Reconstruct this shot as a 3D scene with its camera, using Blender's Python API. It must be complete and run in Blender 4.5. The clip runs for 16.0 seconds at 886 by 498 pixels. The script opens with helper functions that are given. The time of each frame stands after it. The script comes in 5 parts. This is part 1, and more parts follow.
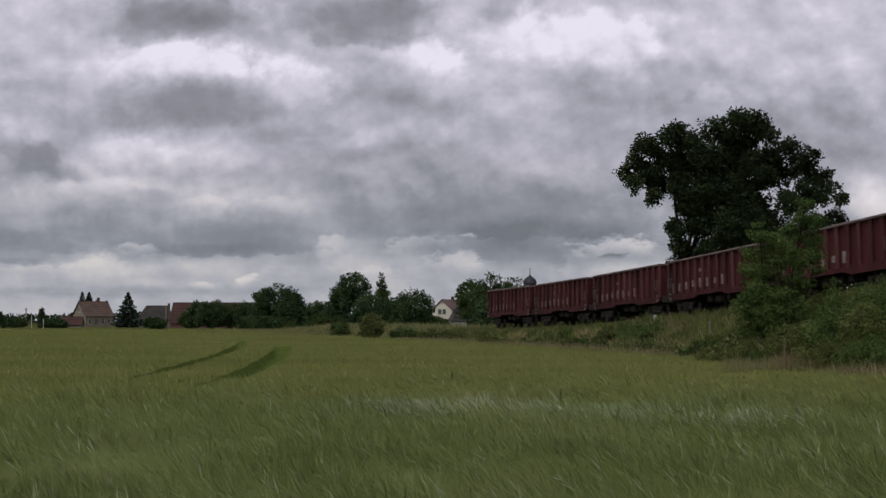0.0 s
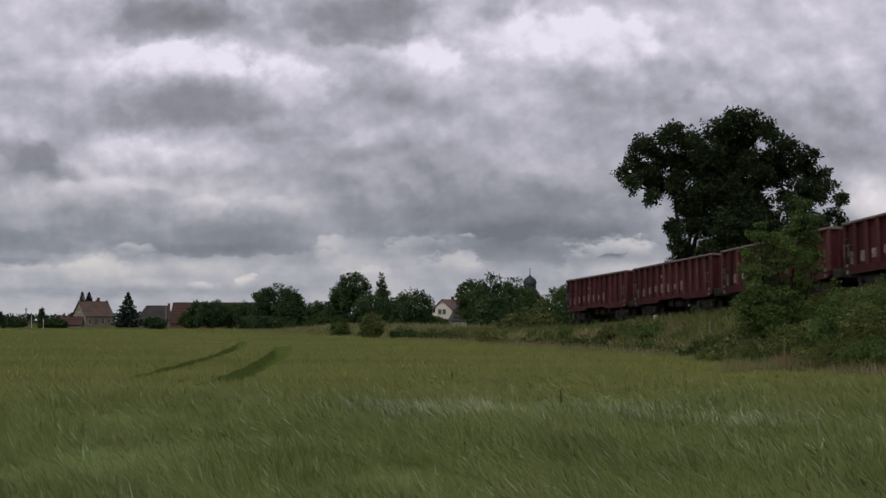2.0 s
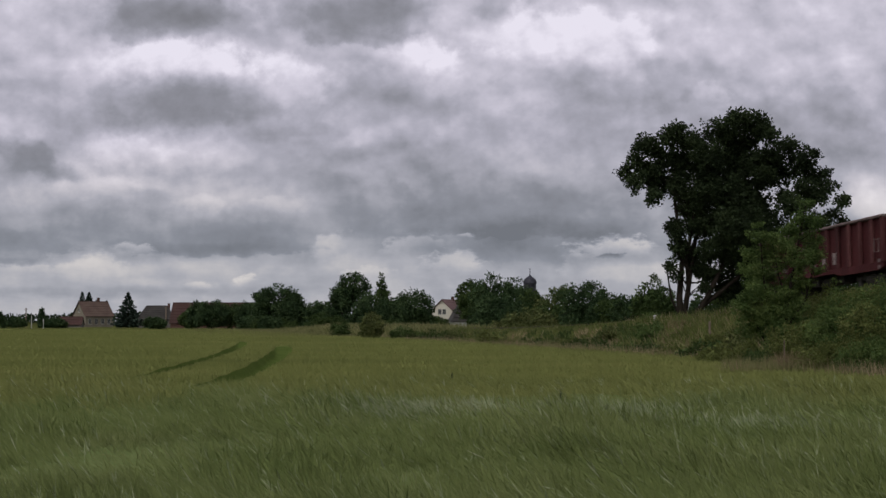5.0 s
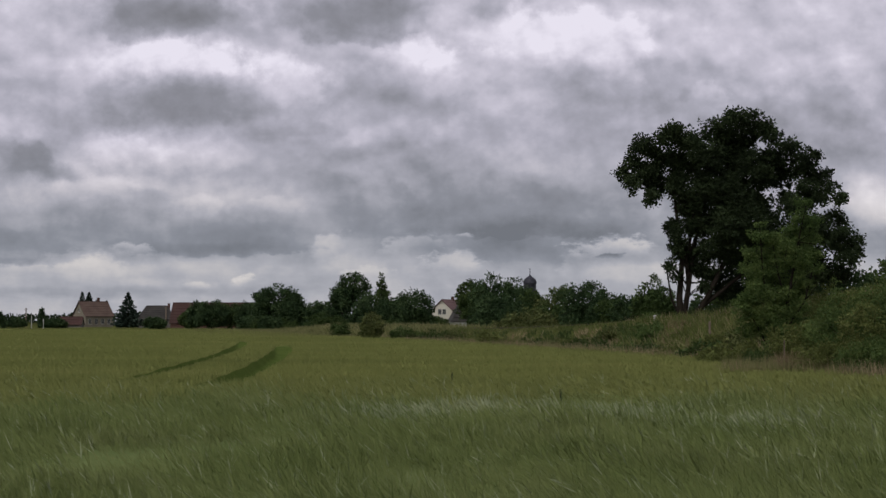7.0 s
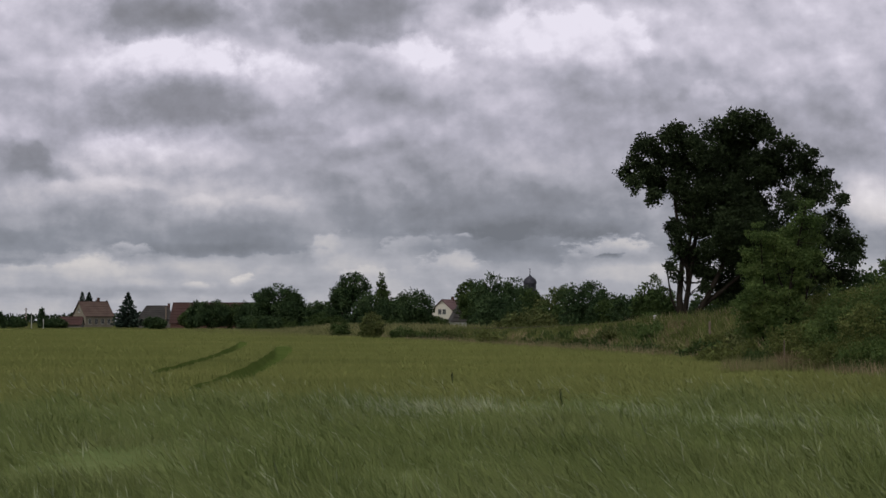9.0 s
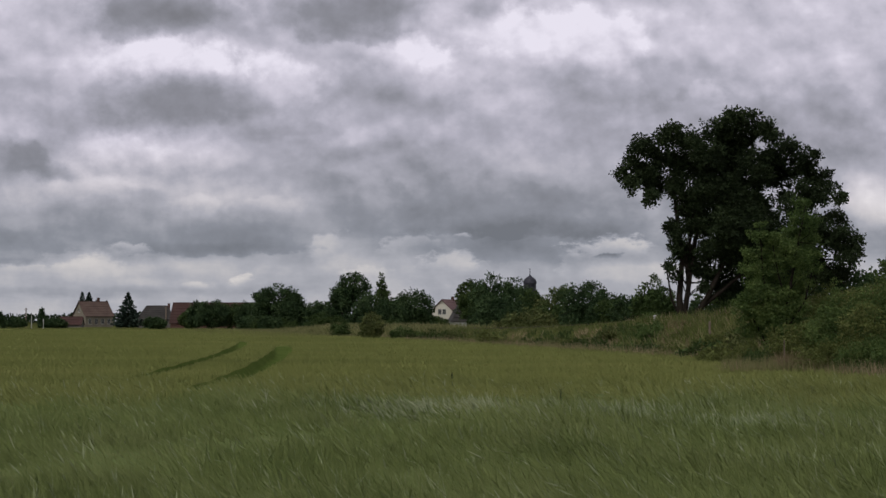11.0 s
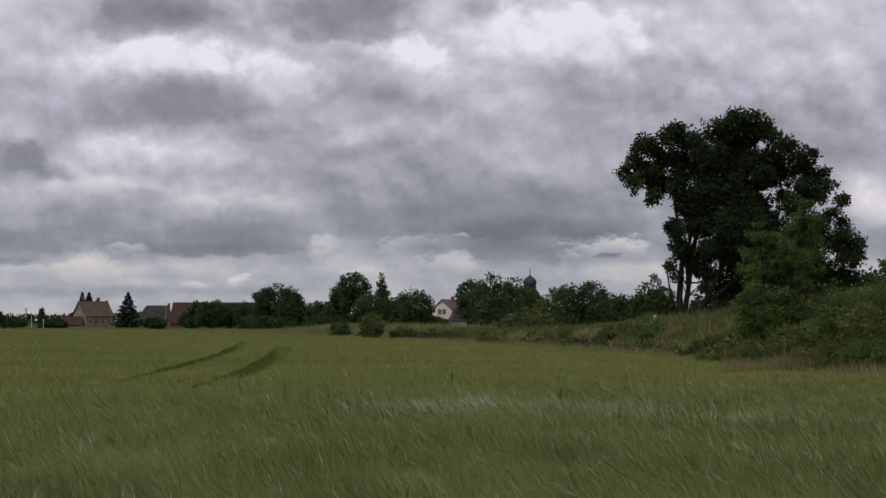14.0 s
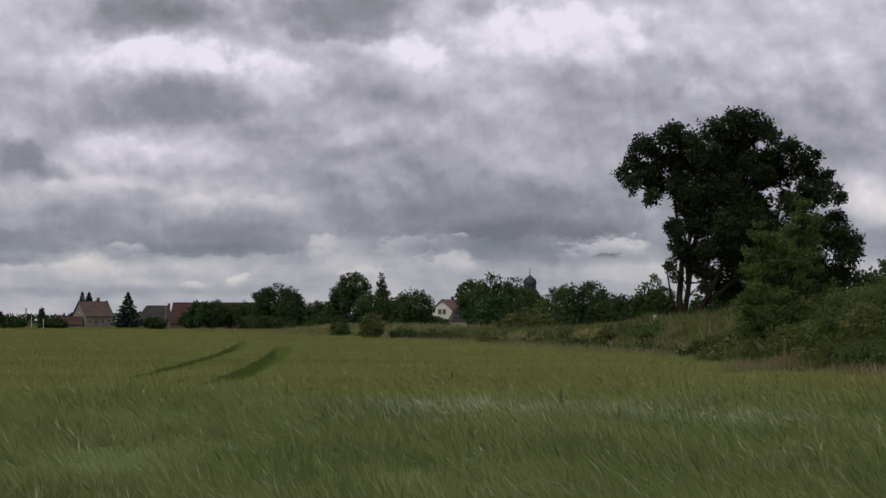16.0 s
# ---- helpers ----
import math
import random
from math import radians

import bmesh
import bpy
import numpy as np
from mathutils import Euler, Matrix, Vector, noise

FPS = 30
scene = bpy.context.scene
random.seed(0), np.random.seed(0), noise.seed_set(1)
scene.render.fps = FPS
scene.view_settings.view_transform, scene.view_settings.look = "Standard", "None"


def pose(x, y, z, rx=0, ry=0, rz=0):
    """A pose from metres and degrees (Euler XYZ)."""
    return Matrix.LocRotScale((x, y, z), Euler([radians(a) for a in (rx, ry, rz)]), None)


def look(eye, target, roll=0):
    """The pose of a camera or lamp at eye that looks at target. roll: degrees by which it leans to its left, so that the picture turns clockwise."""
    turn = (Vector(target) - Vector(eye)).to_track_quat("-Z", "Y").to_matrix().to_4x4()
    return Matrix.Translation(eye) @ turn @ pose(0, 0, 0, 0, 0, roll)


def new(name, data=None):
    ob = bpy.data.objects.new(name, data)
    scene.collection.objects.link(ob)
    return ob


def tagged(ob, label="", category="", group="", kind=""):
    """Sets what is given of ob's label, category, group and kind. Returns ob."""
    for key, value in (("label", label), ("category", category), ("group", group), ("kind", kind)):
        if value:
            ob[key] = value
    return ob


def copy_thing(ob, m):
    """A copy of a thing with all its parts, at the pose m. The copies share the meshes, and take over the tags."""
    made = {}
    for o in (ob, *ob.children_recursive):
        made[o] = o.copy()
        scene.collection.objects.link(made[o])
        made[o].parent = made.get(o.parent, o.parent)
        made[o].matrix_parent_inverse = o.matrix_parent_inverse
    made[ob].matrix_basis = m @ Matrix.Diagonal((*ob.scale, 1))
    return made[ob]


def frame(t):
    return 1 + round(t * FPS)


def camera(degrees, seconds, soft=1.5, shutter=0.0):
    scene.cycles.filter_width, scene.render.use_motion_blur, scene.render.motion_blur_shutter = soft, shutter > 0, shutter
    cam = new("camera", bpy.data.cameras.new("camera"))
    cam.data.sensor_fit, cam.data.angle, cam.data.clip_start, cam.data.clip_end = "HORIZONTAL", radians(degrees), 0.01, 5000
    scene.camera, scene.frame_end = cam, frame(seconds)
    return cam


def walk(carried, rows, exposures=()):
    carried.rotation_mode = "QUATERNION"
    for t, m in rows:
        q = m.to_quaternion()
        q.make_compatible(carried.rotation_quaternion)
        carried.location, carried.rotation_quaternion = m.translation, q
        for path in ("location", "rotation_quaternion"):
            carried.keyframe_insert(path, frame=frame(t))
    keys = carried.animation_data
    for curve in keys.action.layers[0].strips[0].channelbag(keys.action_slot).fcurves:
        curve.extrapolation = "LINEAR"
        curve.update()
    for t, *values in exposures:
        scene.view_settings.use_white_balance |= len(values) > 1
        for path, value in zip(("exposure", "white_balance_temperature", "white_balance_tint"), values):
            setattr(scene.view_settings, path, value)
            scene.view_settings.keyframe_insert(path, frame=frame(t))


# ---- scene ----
cam = camera(32.38, 16.0, soft=1.5, shutter=0.5)
EYE = (0.0, 0.0, 2.0)
STAND = pose(*EYE, 92.693, 0, 0)
walk(cam, [(0.0, STAND), (16.0, STAND)])

# ---------------- light ----------------
world = bpy.data.worlds.new("overcast_sky")
scene.world = world
world.use_nodes = True
wn, wl = world.node_tree.nodes, world.node_tree.links
wn.clear()
sky = wn.new("ShaderNodeTexSky")
sky.sky_type, sky.sun_disc = "NISHITA", False
sky.sun_elevation, sky.sun_rotation = radians(55), radians(215)
sky.dust_density = 4.0
grey = wn.new("ShaderNodeHueSaturation")
grey.inputs["Saturation"].default_value = 0.18
back = wn.new("ShaderNodeBackground")
back.inputs["Strength"].default_value = 0.13
wout = wn.new("ShaderNodeOutputWorld")
wl.new(sky.outputs[0], grey.inputs["Color"])
wl.new(grey.outputs[0], back.inputs["Color"])
wl.new(back.outputs[0], wout.inputs[0])

sun = new("sun", bpy.data.lights.new("sun", "SUN"))
sun.data.energy, sun.data.angle, sun.data.color = 0.7, radians(25), (1.0, 0.96, 0.9)
SUN_WAY = Vector((math.sin(radians(215)) * math.cos(radians(55)), math.cos(radians(215)) * math.cos(radians(55)), math.sin(radians(55))))
sun.matrix_world = look(SUN_WAY * 200, (0, 0, 0))
scene.view_settings.exposure = 0.0


# ---------------- materials ----------------
class Nodes:
    """A small builder for procedural materials."""

    def __init__(self, name):
        self.mat = bpy.data.materials.new(name)
        self.mat.use_nodes = True
        self.tree = self.mat.node_tree
        self.tree.nodes.clear()
        self.out = self.add("ShaderNodeOutputMaterial")

    def add(self, kind, **values):
        n = self.tree.nodes.new(kind)
        for k, v in values.items():
            n.inputs[k].default_value = v
        return n

    def link(self, a, b):
        self.tree.links.new(a, b)

    def put(self, socket, value):
        if isinstance(value, bpy.types.NodeSocket):
            self.link(value, socket)
        else:
            socket.default_value = value

    def math(self, op, a, b=0.0, c=0.0, clamp=False):
        n = self.add("ShaderNodeMath")
        n.operation, n.use_clamp = op, clamp
        for i, v in enumerate((a, b, c)):
            self.put(n.inputs[i], v)
        return n.outputs[0]

    def vec(self, op, a, b=(0, 0, 0), c=(0, 0, 0)):
        n = self.add("ShaderNodeVectorMath")
        n.operation = op
        for i, v in enumerate((a, b, c)):
            if i < len(n.inputs):
                self.put(n.inputs[i], v)
        return n.outputs["Value"] if op in ("LENGTH", "DOT_PRODUCT") else n.outputs[0]

    def noise(self, vector, scale, detail=4.0, rough=0.55):
        n = self.add("ShaderNodeTexNoise", Scale=scale, Detail=detail, Roughness=rough)
        self.link(vector, n.inputs["Vector"])
        return n

    def ramp(self, fac, stops):
        n = self.add("ShaderNodeValToRGB")
        self.put(n.inputs[0], fac)
        e = n.color_ramp.elements
        while len(e) < len(stops):
            e.new(0.5)
        for k, (p, c) in enumerate(stops):
            e[k].position, e[k].color = p, (*c, 1)
        return n.outputs[0]

    def coords(self, which="Object"):
        return self.add("ShaderNodeTexCoord").outputs[which]


def surface(name, stops, scale=1.0, fine=12.0, rough=0.85, bump=0.3, island=0.0, metallic=0.0, objrand=0.0, depth=0.03, stretch=(1, 1, 1), spec=0.2):
    """A diffuse surface: a ramp of colours over coarse and fine noise, with relief."""
    m = Nodes(name)
    pos = m.vec("MULTIPLY", m.coords(), stretch)
    a, b = m.noise(pos, scale), m.noise(pos, fine, 5.0, 0.6)
    f = m.math("ADD", m.math("MULTIPLY", a.outputs[0], 0.6), m.math("MULTIPLY", b.outputs[0], 0.4))
    if island:
        g = m.add("ShaderNodeNewGeometry").outputs["Random Per Island"]
        f = m.math("ADD", f, m.math("MULTIPLY", m.math("SUBTRACT", g, 0.5), island))
    if objrand:
        g = m.add("ShaderNodeObjectInfo").outputs["Random"]
        f = m.math("ADD", f, m.math("MULTIPLY", m.math("SUBTRACT", g, 0.5), objrand))
    n = len(stops)
    col = m.ramp(f, [(0.28 + 0.44 * k / max(1, n - 1), c) for k, c in enumerate(stops)])
    s = m.add("ShaderNodeBsdfPrincipled", Roughness=rough, Metallic=metallic)
    s.inputs["Specular IOR Level"].default_value = spec
    m.link(col, s.inputs["Base Color"])
    if bump:
        bp = m.add("ShaderNodeBump", Strength=bump, Distance=depth)
        m.link(b.outputs[0], bp.inputs["Height"])
        m.link(bp.outputs[0], s.inputs["Normal"])
    m.link(s.outputs[0], m.out.inputs[0])
    return m.mat


def foliage(name, stops, island=0.5, scale=0.35, through_light=0.14, rough=0.75, stretch=None):
    """Leaves: a ramp over the leaf's own chance and patches of the crown, part of the light passes through."""
    m = Nodes(name)
    if stretch:
        pos = m.vec("MULTIPLY", m.add("ShaderNodeNewGeometry").outputs["Position"], stretch)
    else:
        pos = m.coords()
    a = m.noise(pos, scale, 3.0)
    g = m.add("ShaderNodeNewGeometry").outputs["Random Per Island"]
    f = m.math("ADD", m.math("MULTIPLY", m.math("SUBTRACT", a.outputs[0], 0.5), 1.5), m.math("ADD", m.math("MULTIPLY", m.math("SUBTRACT", g, 0.5), island), 0.5))
    col = m.ramp(f, [(0.1 + 0.8 * k / max(1, len(stops) - 1), c) for k, c in enumerate(stops)])
    s = m.add("ShaderNodeBsdfPrincipled", Roughness=rough)
    s.inputs["Specular IOR Level"].default_value = 0.08
    m.link(col, s.inputs["Base Color"])
    t = m.add("ShaderNodeBsdfTranslucent")
    m.link(col, t.inputs["Color"])
    mix = m.add("ShaderNodeMixShader", Fac=through_light)
    m.link(s.outputs[0], mix.inputs[1])
    m.link(t.outputs[0], mix.inputs[2])
    m.link(mix.outputs[0], m.out.inputs[0])
    return m.mat


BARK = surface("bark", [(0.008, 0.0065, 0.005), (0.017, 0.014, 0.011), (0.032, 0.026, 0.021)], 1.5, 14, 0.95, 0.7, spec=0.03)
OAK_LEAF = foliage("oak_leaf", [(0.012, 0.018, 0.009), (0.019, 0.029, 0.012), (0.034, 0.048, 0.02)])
DARK_LEAF = foliage("dark_leaf", [(0.017, 0.032, 0.014), (0.03, 0.052, 0.021), (0.054, 0.08, 0.032)])
MID_LEAF = foliage("mid_leaf", [(0.022, 0.038, 0.012), (0.038, 0.06, 0.018), (0.064, 0.088, 0.028)])
PALE_LEAF = foliage("pale_leaf", [(0.045, 0.058, 0.02), (0.075, 0.088, 0.03), (0.115, 0.122, 0.046)])
LOCUST_LEAF = foliage("locust_leaf", [(0.036, 0.062, 0.019), (0.066, 0.1, 0.03), (0.112, 0.148, 0.046)], scale=0.8, through_light=0.3)
BRAMBLE_LEAF = foliage("bramble_leaf", [(0.055, 0.07, 0.02), (0.096, 0.112, 0.034), (0.15, 0.158, 0.058)], scale=0.5, through_light=0.3)
FIR_LEAF = foliage("fir_needle", [(0.012, 0.02, 0.016), (0.022, 0.034, 0.026), (0.035, 0.05, 0.036)])
NEAR_CROP = foliage("green_barley", [(0.076, 0.106, 0.031), (0.122, 0.147, 0.049), (0.172, 0.188, 0.082)], island=0.2, scale=0.8, stretch=(0.55, 1, 0), through_light=0.2)
FAR_CROP = foliage("ripening_barley", [(0.115, 0.13, 0.041), (0.142, 0.154, 0.05), (0.172, 0.176, 0.063)], island=0.1, scale=0.16, stretch=(0.3, 1, 0))
PALE_EAR = foliage("wind_laid_ears", [(0.14, 0.165, 0.085), (0.2, 0.225, 0.13), (0.27, 0.29, 0.185)], island=0.7)
VERGE = foliage("verge_grass", [(0.05, 0.068, 0.018), (0.088, 0.102, 0.032), (0.13, 0.132, 0.055)], island=0.6, scale=0.25)
PALE_VERGE = foliage("pale_verge_grass", [(0.085, 0.095, 0.038), (0.13, 0.13, 0.056), (0.19, 0.172, 0.088)], island=0.4, scale=0.2)
DRY = foliage("dry_grass", [(0.12, 0.09, 0.05), (0.2, 0.155, 0.095), (0.28, 0.225, 0.145)], island=0.6)
SOIL = surface("soil_and_grass", [(0.04, 0.05, 0.015), (0.065, 0.072, 0.023), (0.1, 0.088, 0.04)], 0.12, 1.7, 0.95, 0.6, depth=0.1, spec=0.0)
CANOPY = surface("barley_canopy", [(0.098, 0.113, 0.034), (0.126, 0.136, 0.044), (0.155, 0.157, 0.055)], 0.09, 2.6, 0.9, 0.6, depth=0.12, stretch=(1, 0.35, 1), spec=0.0)
NEAR_FLOOR = surface("barley_thicket", [(0.075, 0.105, 0.036), (0.108, 0.137, 0.052), (0.15, 0.172, 0.078)], 0.7, 7, 0.95, 0.8, depth=0.08, stretch=(0.6, 1, 1), spec=0.0)
# tram-line floor: the shade down between the stems is put into this darker green
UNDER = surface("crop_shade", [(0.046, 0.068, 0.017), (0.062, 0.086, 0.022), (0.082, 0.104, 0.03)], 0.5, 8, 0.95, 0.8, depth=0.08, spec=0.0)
BALLAST = surface("ballast", [(0.028, 0.025, 0.022), (0.055, 0.05, 0.043), (0.09, 0.082, 0.072)], 0.6, 18, 0.95, 0.9, depth=0.05)
RUST = surface("rusty_rail", [(0.02, 0.013, 0.01), (0.04, 0.026, 0.02), (0.07, 0.048, 0.04)], 2, 30, 0.7, 0.3, metallic=0.3)
SLEEPER = surface("concrete_sleeper", [(0.1, 0.094, 0.086), (0.15, 0.142, 0.13), (0.2, 0.19, 0.175)], 2, 25, 0.95, 0.4, objrand=0.3)
WAGON_RED = surface("wagon_red", [(0.02, 0.006, 0.0075), (0.043, 0.0108, 0.0122), (0.07, 0.02, 0.0215)], 0.9, 9, 0.7, 0.25, stretch=(1, 1, 0.35), objrand=0.12, spec=0.08)
WAGON_RIB = surface("wagon_rib_worn", [(0.024, 0.0085, 0.0095), (0.052, 0.017, 0.018), (0.088, 0.036, 0.036)], 0.9, 9, 0.7, 0.25, stretch=(1, 1, 0.35), objrand=0.2, spec=0.08)
# rim: sky light on the top rail is put into this paler grey-brown
WAGON_RIM = surface("wagon_rim_skylit", [(0.05, 0.032, 0.032), (0.1, 0.07, 0.068), (0.17, 0.125, 0.12)], 1.5, 16, 0.65, 0.2)
# grimy undergear; the black shade under the wagons is put into its colour
UNDERGEAR = surface("undergear_grime_shade", [(0.012, 0.011, 0.01), (0.025, 0.022, 0.02), (0.05, 0.042, 0.036)], 2, 20, 0.8, 0.3)
# wheels darkened in the same way, to sink into that shade
WHEEL_STEEL = surface("wheel_steel_shaded", [(0.012, 0.011, 0.01), (0.022, 0.02, 0.018), (0.05, 0.046, 0.042)], 3, 20, 0.5, 0.2, metallic=0.6)
WHITE_MARK = surface("white_marking", [(0.05, 0.025, 0.026), (0.13, 0.1, 0.1), (0.3, 0.27, 0.265)], 3, 14, 0.7, 0.0)
STONE = surface("white_stone", [(0.2, 0.19, 0.175), (0.28, 0.27, 0.25), (0.35, 0.34, 0.32)], 3, 20, 0.9, 0.4)
CREAM = surface("cream_render", [(0.34, 0.315, 0.265), (0.4, 0.375, 0.325), (0.45, 0.425, 0.375)], 0.4, 6, 0.9, 0.2)
OCHRE = surface("ochre_render", [(0.115, 0.1, 0.078), (0.16, 0.14, 0.112), (0.2, 0.18, 0.145)], 0.4, 6, 0.9, 0.2)
WHITE_WALL = surface("white_render", [(0.33, 0.32, 0.31), (0.4, 0.4, 0.39), (0.46, 0.46, 0.45)], 0.4, 6, 0.9, 0.2)
GREY_WALL = surface("grey_render", [(0.06, 0.055, 0.05), (0.09, 0.085, 0.078), (0.13, 0.12, 0.11)], 0.4, 6, 0.9, 0.2)
BRICK = surface("red_brick", [(0.05, 0.027, 0.022), (0.08, 0.042, 0.035), (0.11, 0.06, 0.05)], 0.5, 5, 0.9, 0.3)
ORANGE_TILE = surface("orange_roof_tile", [(0.058, 0.04, 0.034), (0.082, 0.054, 0.045), (0.105, 0.074, 0.062)], 0.4, 4, 0.85, 0.4)
RED_TILE = surface("old_red_tile", [(0.026, 0.014, 0.013), (0.045, 0.022, 0.02), (0.065, 0.034, 0.03)], 0.3, 4, 0.85, 0.4)
MAROON_TILE = surface("maroon_tile", [(0.08, 0.045, 0.045), (0.115, 0.07, 0.07), (0.15, 0.095, 0.095)], 0.4, 5, 0.8, 0.3)
DARK_TILE = surface("dark_weathered_roof", [(0.018, 0.016, 0.015), (0.03, 0.027, 0.026), (0.05, 0.045, 0.042)], 0.4, 4, 0.85, 0.4)
SLATE = surface("slate", [(0.014, 0.014, 0.02), (0.024, 0.024, 0.033), (0.04, 0.04, 0.052)], 0.6, 5, 0.6, 0.3)
POST_WHITE = surface("white_post", [(0.3, 0.29, 0.27), (0.4, 0.39, 0.37), (0.48, 0.47, 0.45)], 2, 10, 0.8, 0.1)
POLE_WOOD = surface("pole_wood", [(0.07, 0.05, 0.04), (0.13, 0.1, 0.08), (0.18, 0.14, 0.11)], 1, 10, 0.9, 0.3)
GLASS = surface("dark_window_glass", [(0.02, 0.022, 0.025), (0.03, 0.033, 0.038), (0.045, 0.05, 0.055)], 1, 5, 0.12, 0.0)
FRAME_WHITE = surface("white_frame", [(0.3, 0.29, 0.28), (0.36, 0.35, 0.34), (0.4, 0.39, 0.38)], 1, 5, 0.6, 0.0)


def cloud_material():
    """Broken stratocumulus that glows with the light of the sky: lit tops, grey bellies, torn by noise.
    Its plan is in tangents of bearing and height as seen from the field's edge."""
    m = Nodes("cloud_cover")
    pos = m.coords()
    sep = m.add("ShaderNodeSeparateXYZ")
    m.link(pos, sep.inputs[0])
    u = m.math("DIVIDE", sep.outputs[0], sep.outputs[1])
    v = m.math("DIVIDE", sep.outputs[2], sep.outputs[1])
    q = m.add("ShaderNodeCombineXYZ")
    m.link(u, q.inputs[0])
    m.link(v, q.inputs[1])
    # the sheet's own plan: far clouds are seen flat on edge
    den = m.math("ADD", m.math("MAXIMUM", v, 0.0), 0.085)
    pl = m.add("ShaderNodeCombineXYZ")
    m.link(m.math("MULTIPLY", m.math("DIVIDE", u, den), 1.0), pl.inputs[0])
    m.link(m.math("DIVIDE", 0.55, den), pl.inputs[1])
    # torn edges, finer towards the horizon
    w1 = m.noise(pl.outputs[0], 1.6, 5.0, 0.55)
    w2 = m.noise(q.outputs[0], 60.0, 6.0, 0.6)
    w3 = m.noise(q.outputs[0], 20.0, 3.0, 0.5)
    half = (0.5, 0.5, 0.5)
    d1 = m.vec("MULTIPLY", m.vec("SUBTRACT", w1.outputs["Color"], half), (0.036, 0.018, 0))
    d2 = m.vec("MULTIPLY", m.vec("SUBTRACT", w2.outputs["Color"], half), (0.022, 0.015, 0))
    d3 = m.vec("MULTIPLY", m.vec("SUBTRACT", w3.outputs["Color"], half), (0.034, 0.022, 0))
    calm = m.math("MULTIPLY_ADD", m.math("MULTIPLY", v, 8.0, clamp=True), 0.72, 0.28)
    sc = m.add("ShaderNodeVectorMath")
    sc.operation = "SCALE"
    m.link(m.vec("ADD", m.vec("ADD", d1, d3), d2), sc.inputs[0])
    m.link(calm, sc.inputs["Scale"])
    qq = m.vec("ADD", q.outputs[0], sc.outputs[0])
    # raggedness of the outlines, coarse aloft and fine near the horizon
    rag = m.math("SUBTRACT", m.noise(q.outputs[0], 34.0, 7.0, 0.6).outputs[0], 0.5)
    tag = m.math("SUBTRACT", m.noise(m.vec("MULTIPLY", q.outputs[0], (1.0, 1.8, 1.0)), 95.0, 6.0, 0.6).outputs[0], 0.5)
    # the sheet's mean light by height
    sq = m.add("ShaderNodeSeparateXYZ")
    m.link(qq, sq.inputs[0])
    total = m.ramp(m.math("MULTIPLY", sq.outputs[1], 1 / 0.22, clamp=True), [(0.000, (0.570,) * 3), (0.064, (0.514,) * 3), (0.114, (0.495,) * 3), (0.165, (0.533,) * 3), (0.215, (0.327,) * 3), (0.266, (0.290,) * 3), (0.308, (0.346,) * 3), (0.367, (0.449,) * 3), (0.519, (0.495,) * 3), (0.670, (0.551,) * 3), (0.788, (0.654,) * 3), (0.956, (0.664,) * 3)])
    for bu, bv, ru, rv, k in BROAD + MIDDLE + NEAR_HORIZON:
        e = m.vec("MULTIPLY_ADD", qq, (1 / ru, 1 / rv, 0), (-bu / ru, -bv / rv, 0))
        n = m.add("ShaderNodeMapRange")
        n.interpolation_type = "SMOOTHSTEP"
        m.link(m.math("MULTIPLY_ADD", rag, 1.0, m.vec("LENGTH", e)), n.inputs[0])
        n.inputs[1].default_value, n.inputs[2].default_value = 1.5, 0.2
        n.inputs[3].default_value, n.inputs[4].default_value = 0.0, k
        total = m.math("ADD", n.outputs[0], total)
    # billows: crisp on the lit side, dissolving on the other
    for bu, bv, ru, rv, k, a, b in HEADS + LOW_HEADS + BANDS:
        e = m.vec("MULTIPLY_ADD", qq, (1 / ru, 1 / rv, 0), (-bu / ru, -bv / rv, 0))
        n = m.add("ShaderNodeMapRange")
        n.interpolation_type = "SMOOTHSTEP"
        low_head, flat_foot = bv < 0.065, b < 0
        m.link(m.math("MULTIPLY_ADD", tag if low_head else rag, 1.1 if flat_foot else 2.2 if low_head else 1.6, m.vec("LENGTH", e)), n.inputs[0])
        n.inputs[1].default_value, n.inputs[2].default_value = (1.12, 0.86) if flat_foot and low_head else (1.3, 0.7) if low_head else (1.18, 0.76)
        n.inputs[3].default_value, n.inputs[4].default_value = 0.0, k
        rise = m.add("ShaderNodeMapRange")
        rise.interpolation_type = "SMOOTHSTEP"
        m.link(m.vec("DOT_PRODUCT", e, (a, b, 0)), rise.inputs[0])
        rise.inputs[1].default_value, rise.inputs[2].default_value = -0.55, 0.75
        total = m.math("ADD", m.math("MULTIPLY", n.outputs[0], rise.outputs[0]), total)
    n1 = m.noise(pl.outputs[0], 2.4, 7.0, 0.58)
    n2 = m.noise(qq, 30.0, 7.0, 0.58)
    # billows lit from above: each swelling is pale on its upper side and grey below
    relief = 0.0
    for scale, step, amp in ((9.0, 0.026, 0.55), (26.0, 0.01, 0.75)):
        flat = m.vec("MULTIPLY", q.outputs[0], (1.0, 1.2, 1.0))
        here = m.noise(flat, scale, 4.0, 0.5).outputs[0]
        above = m.noise(m.vec("ADD", flat, (step * 0.35, step, 0)), scale, 4.0, 0.5).outputs[0]
        relief = m.math("MULTIPLY_ADD", m.math("SUBTRACT", here, above), amp, relief)
    puff = m.math("MULTIPLY", relief, m.math("MULTIPLY_ADD", m.math("MULTIPLY", v, 9.0, clamp=True), 0.6, 0.4))
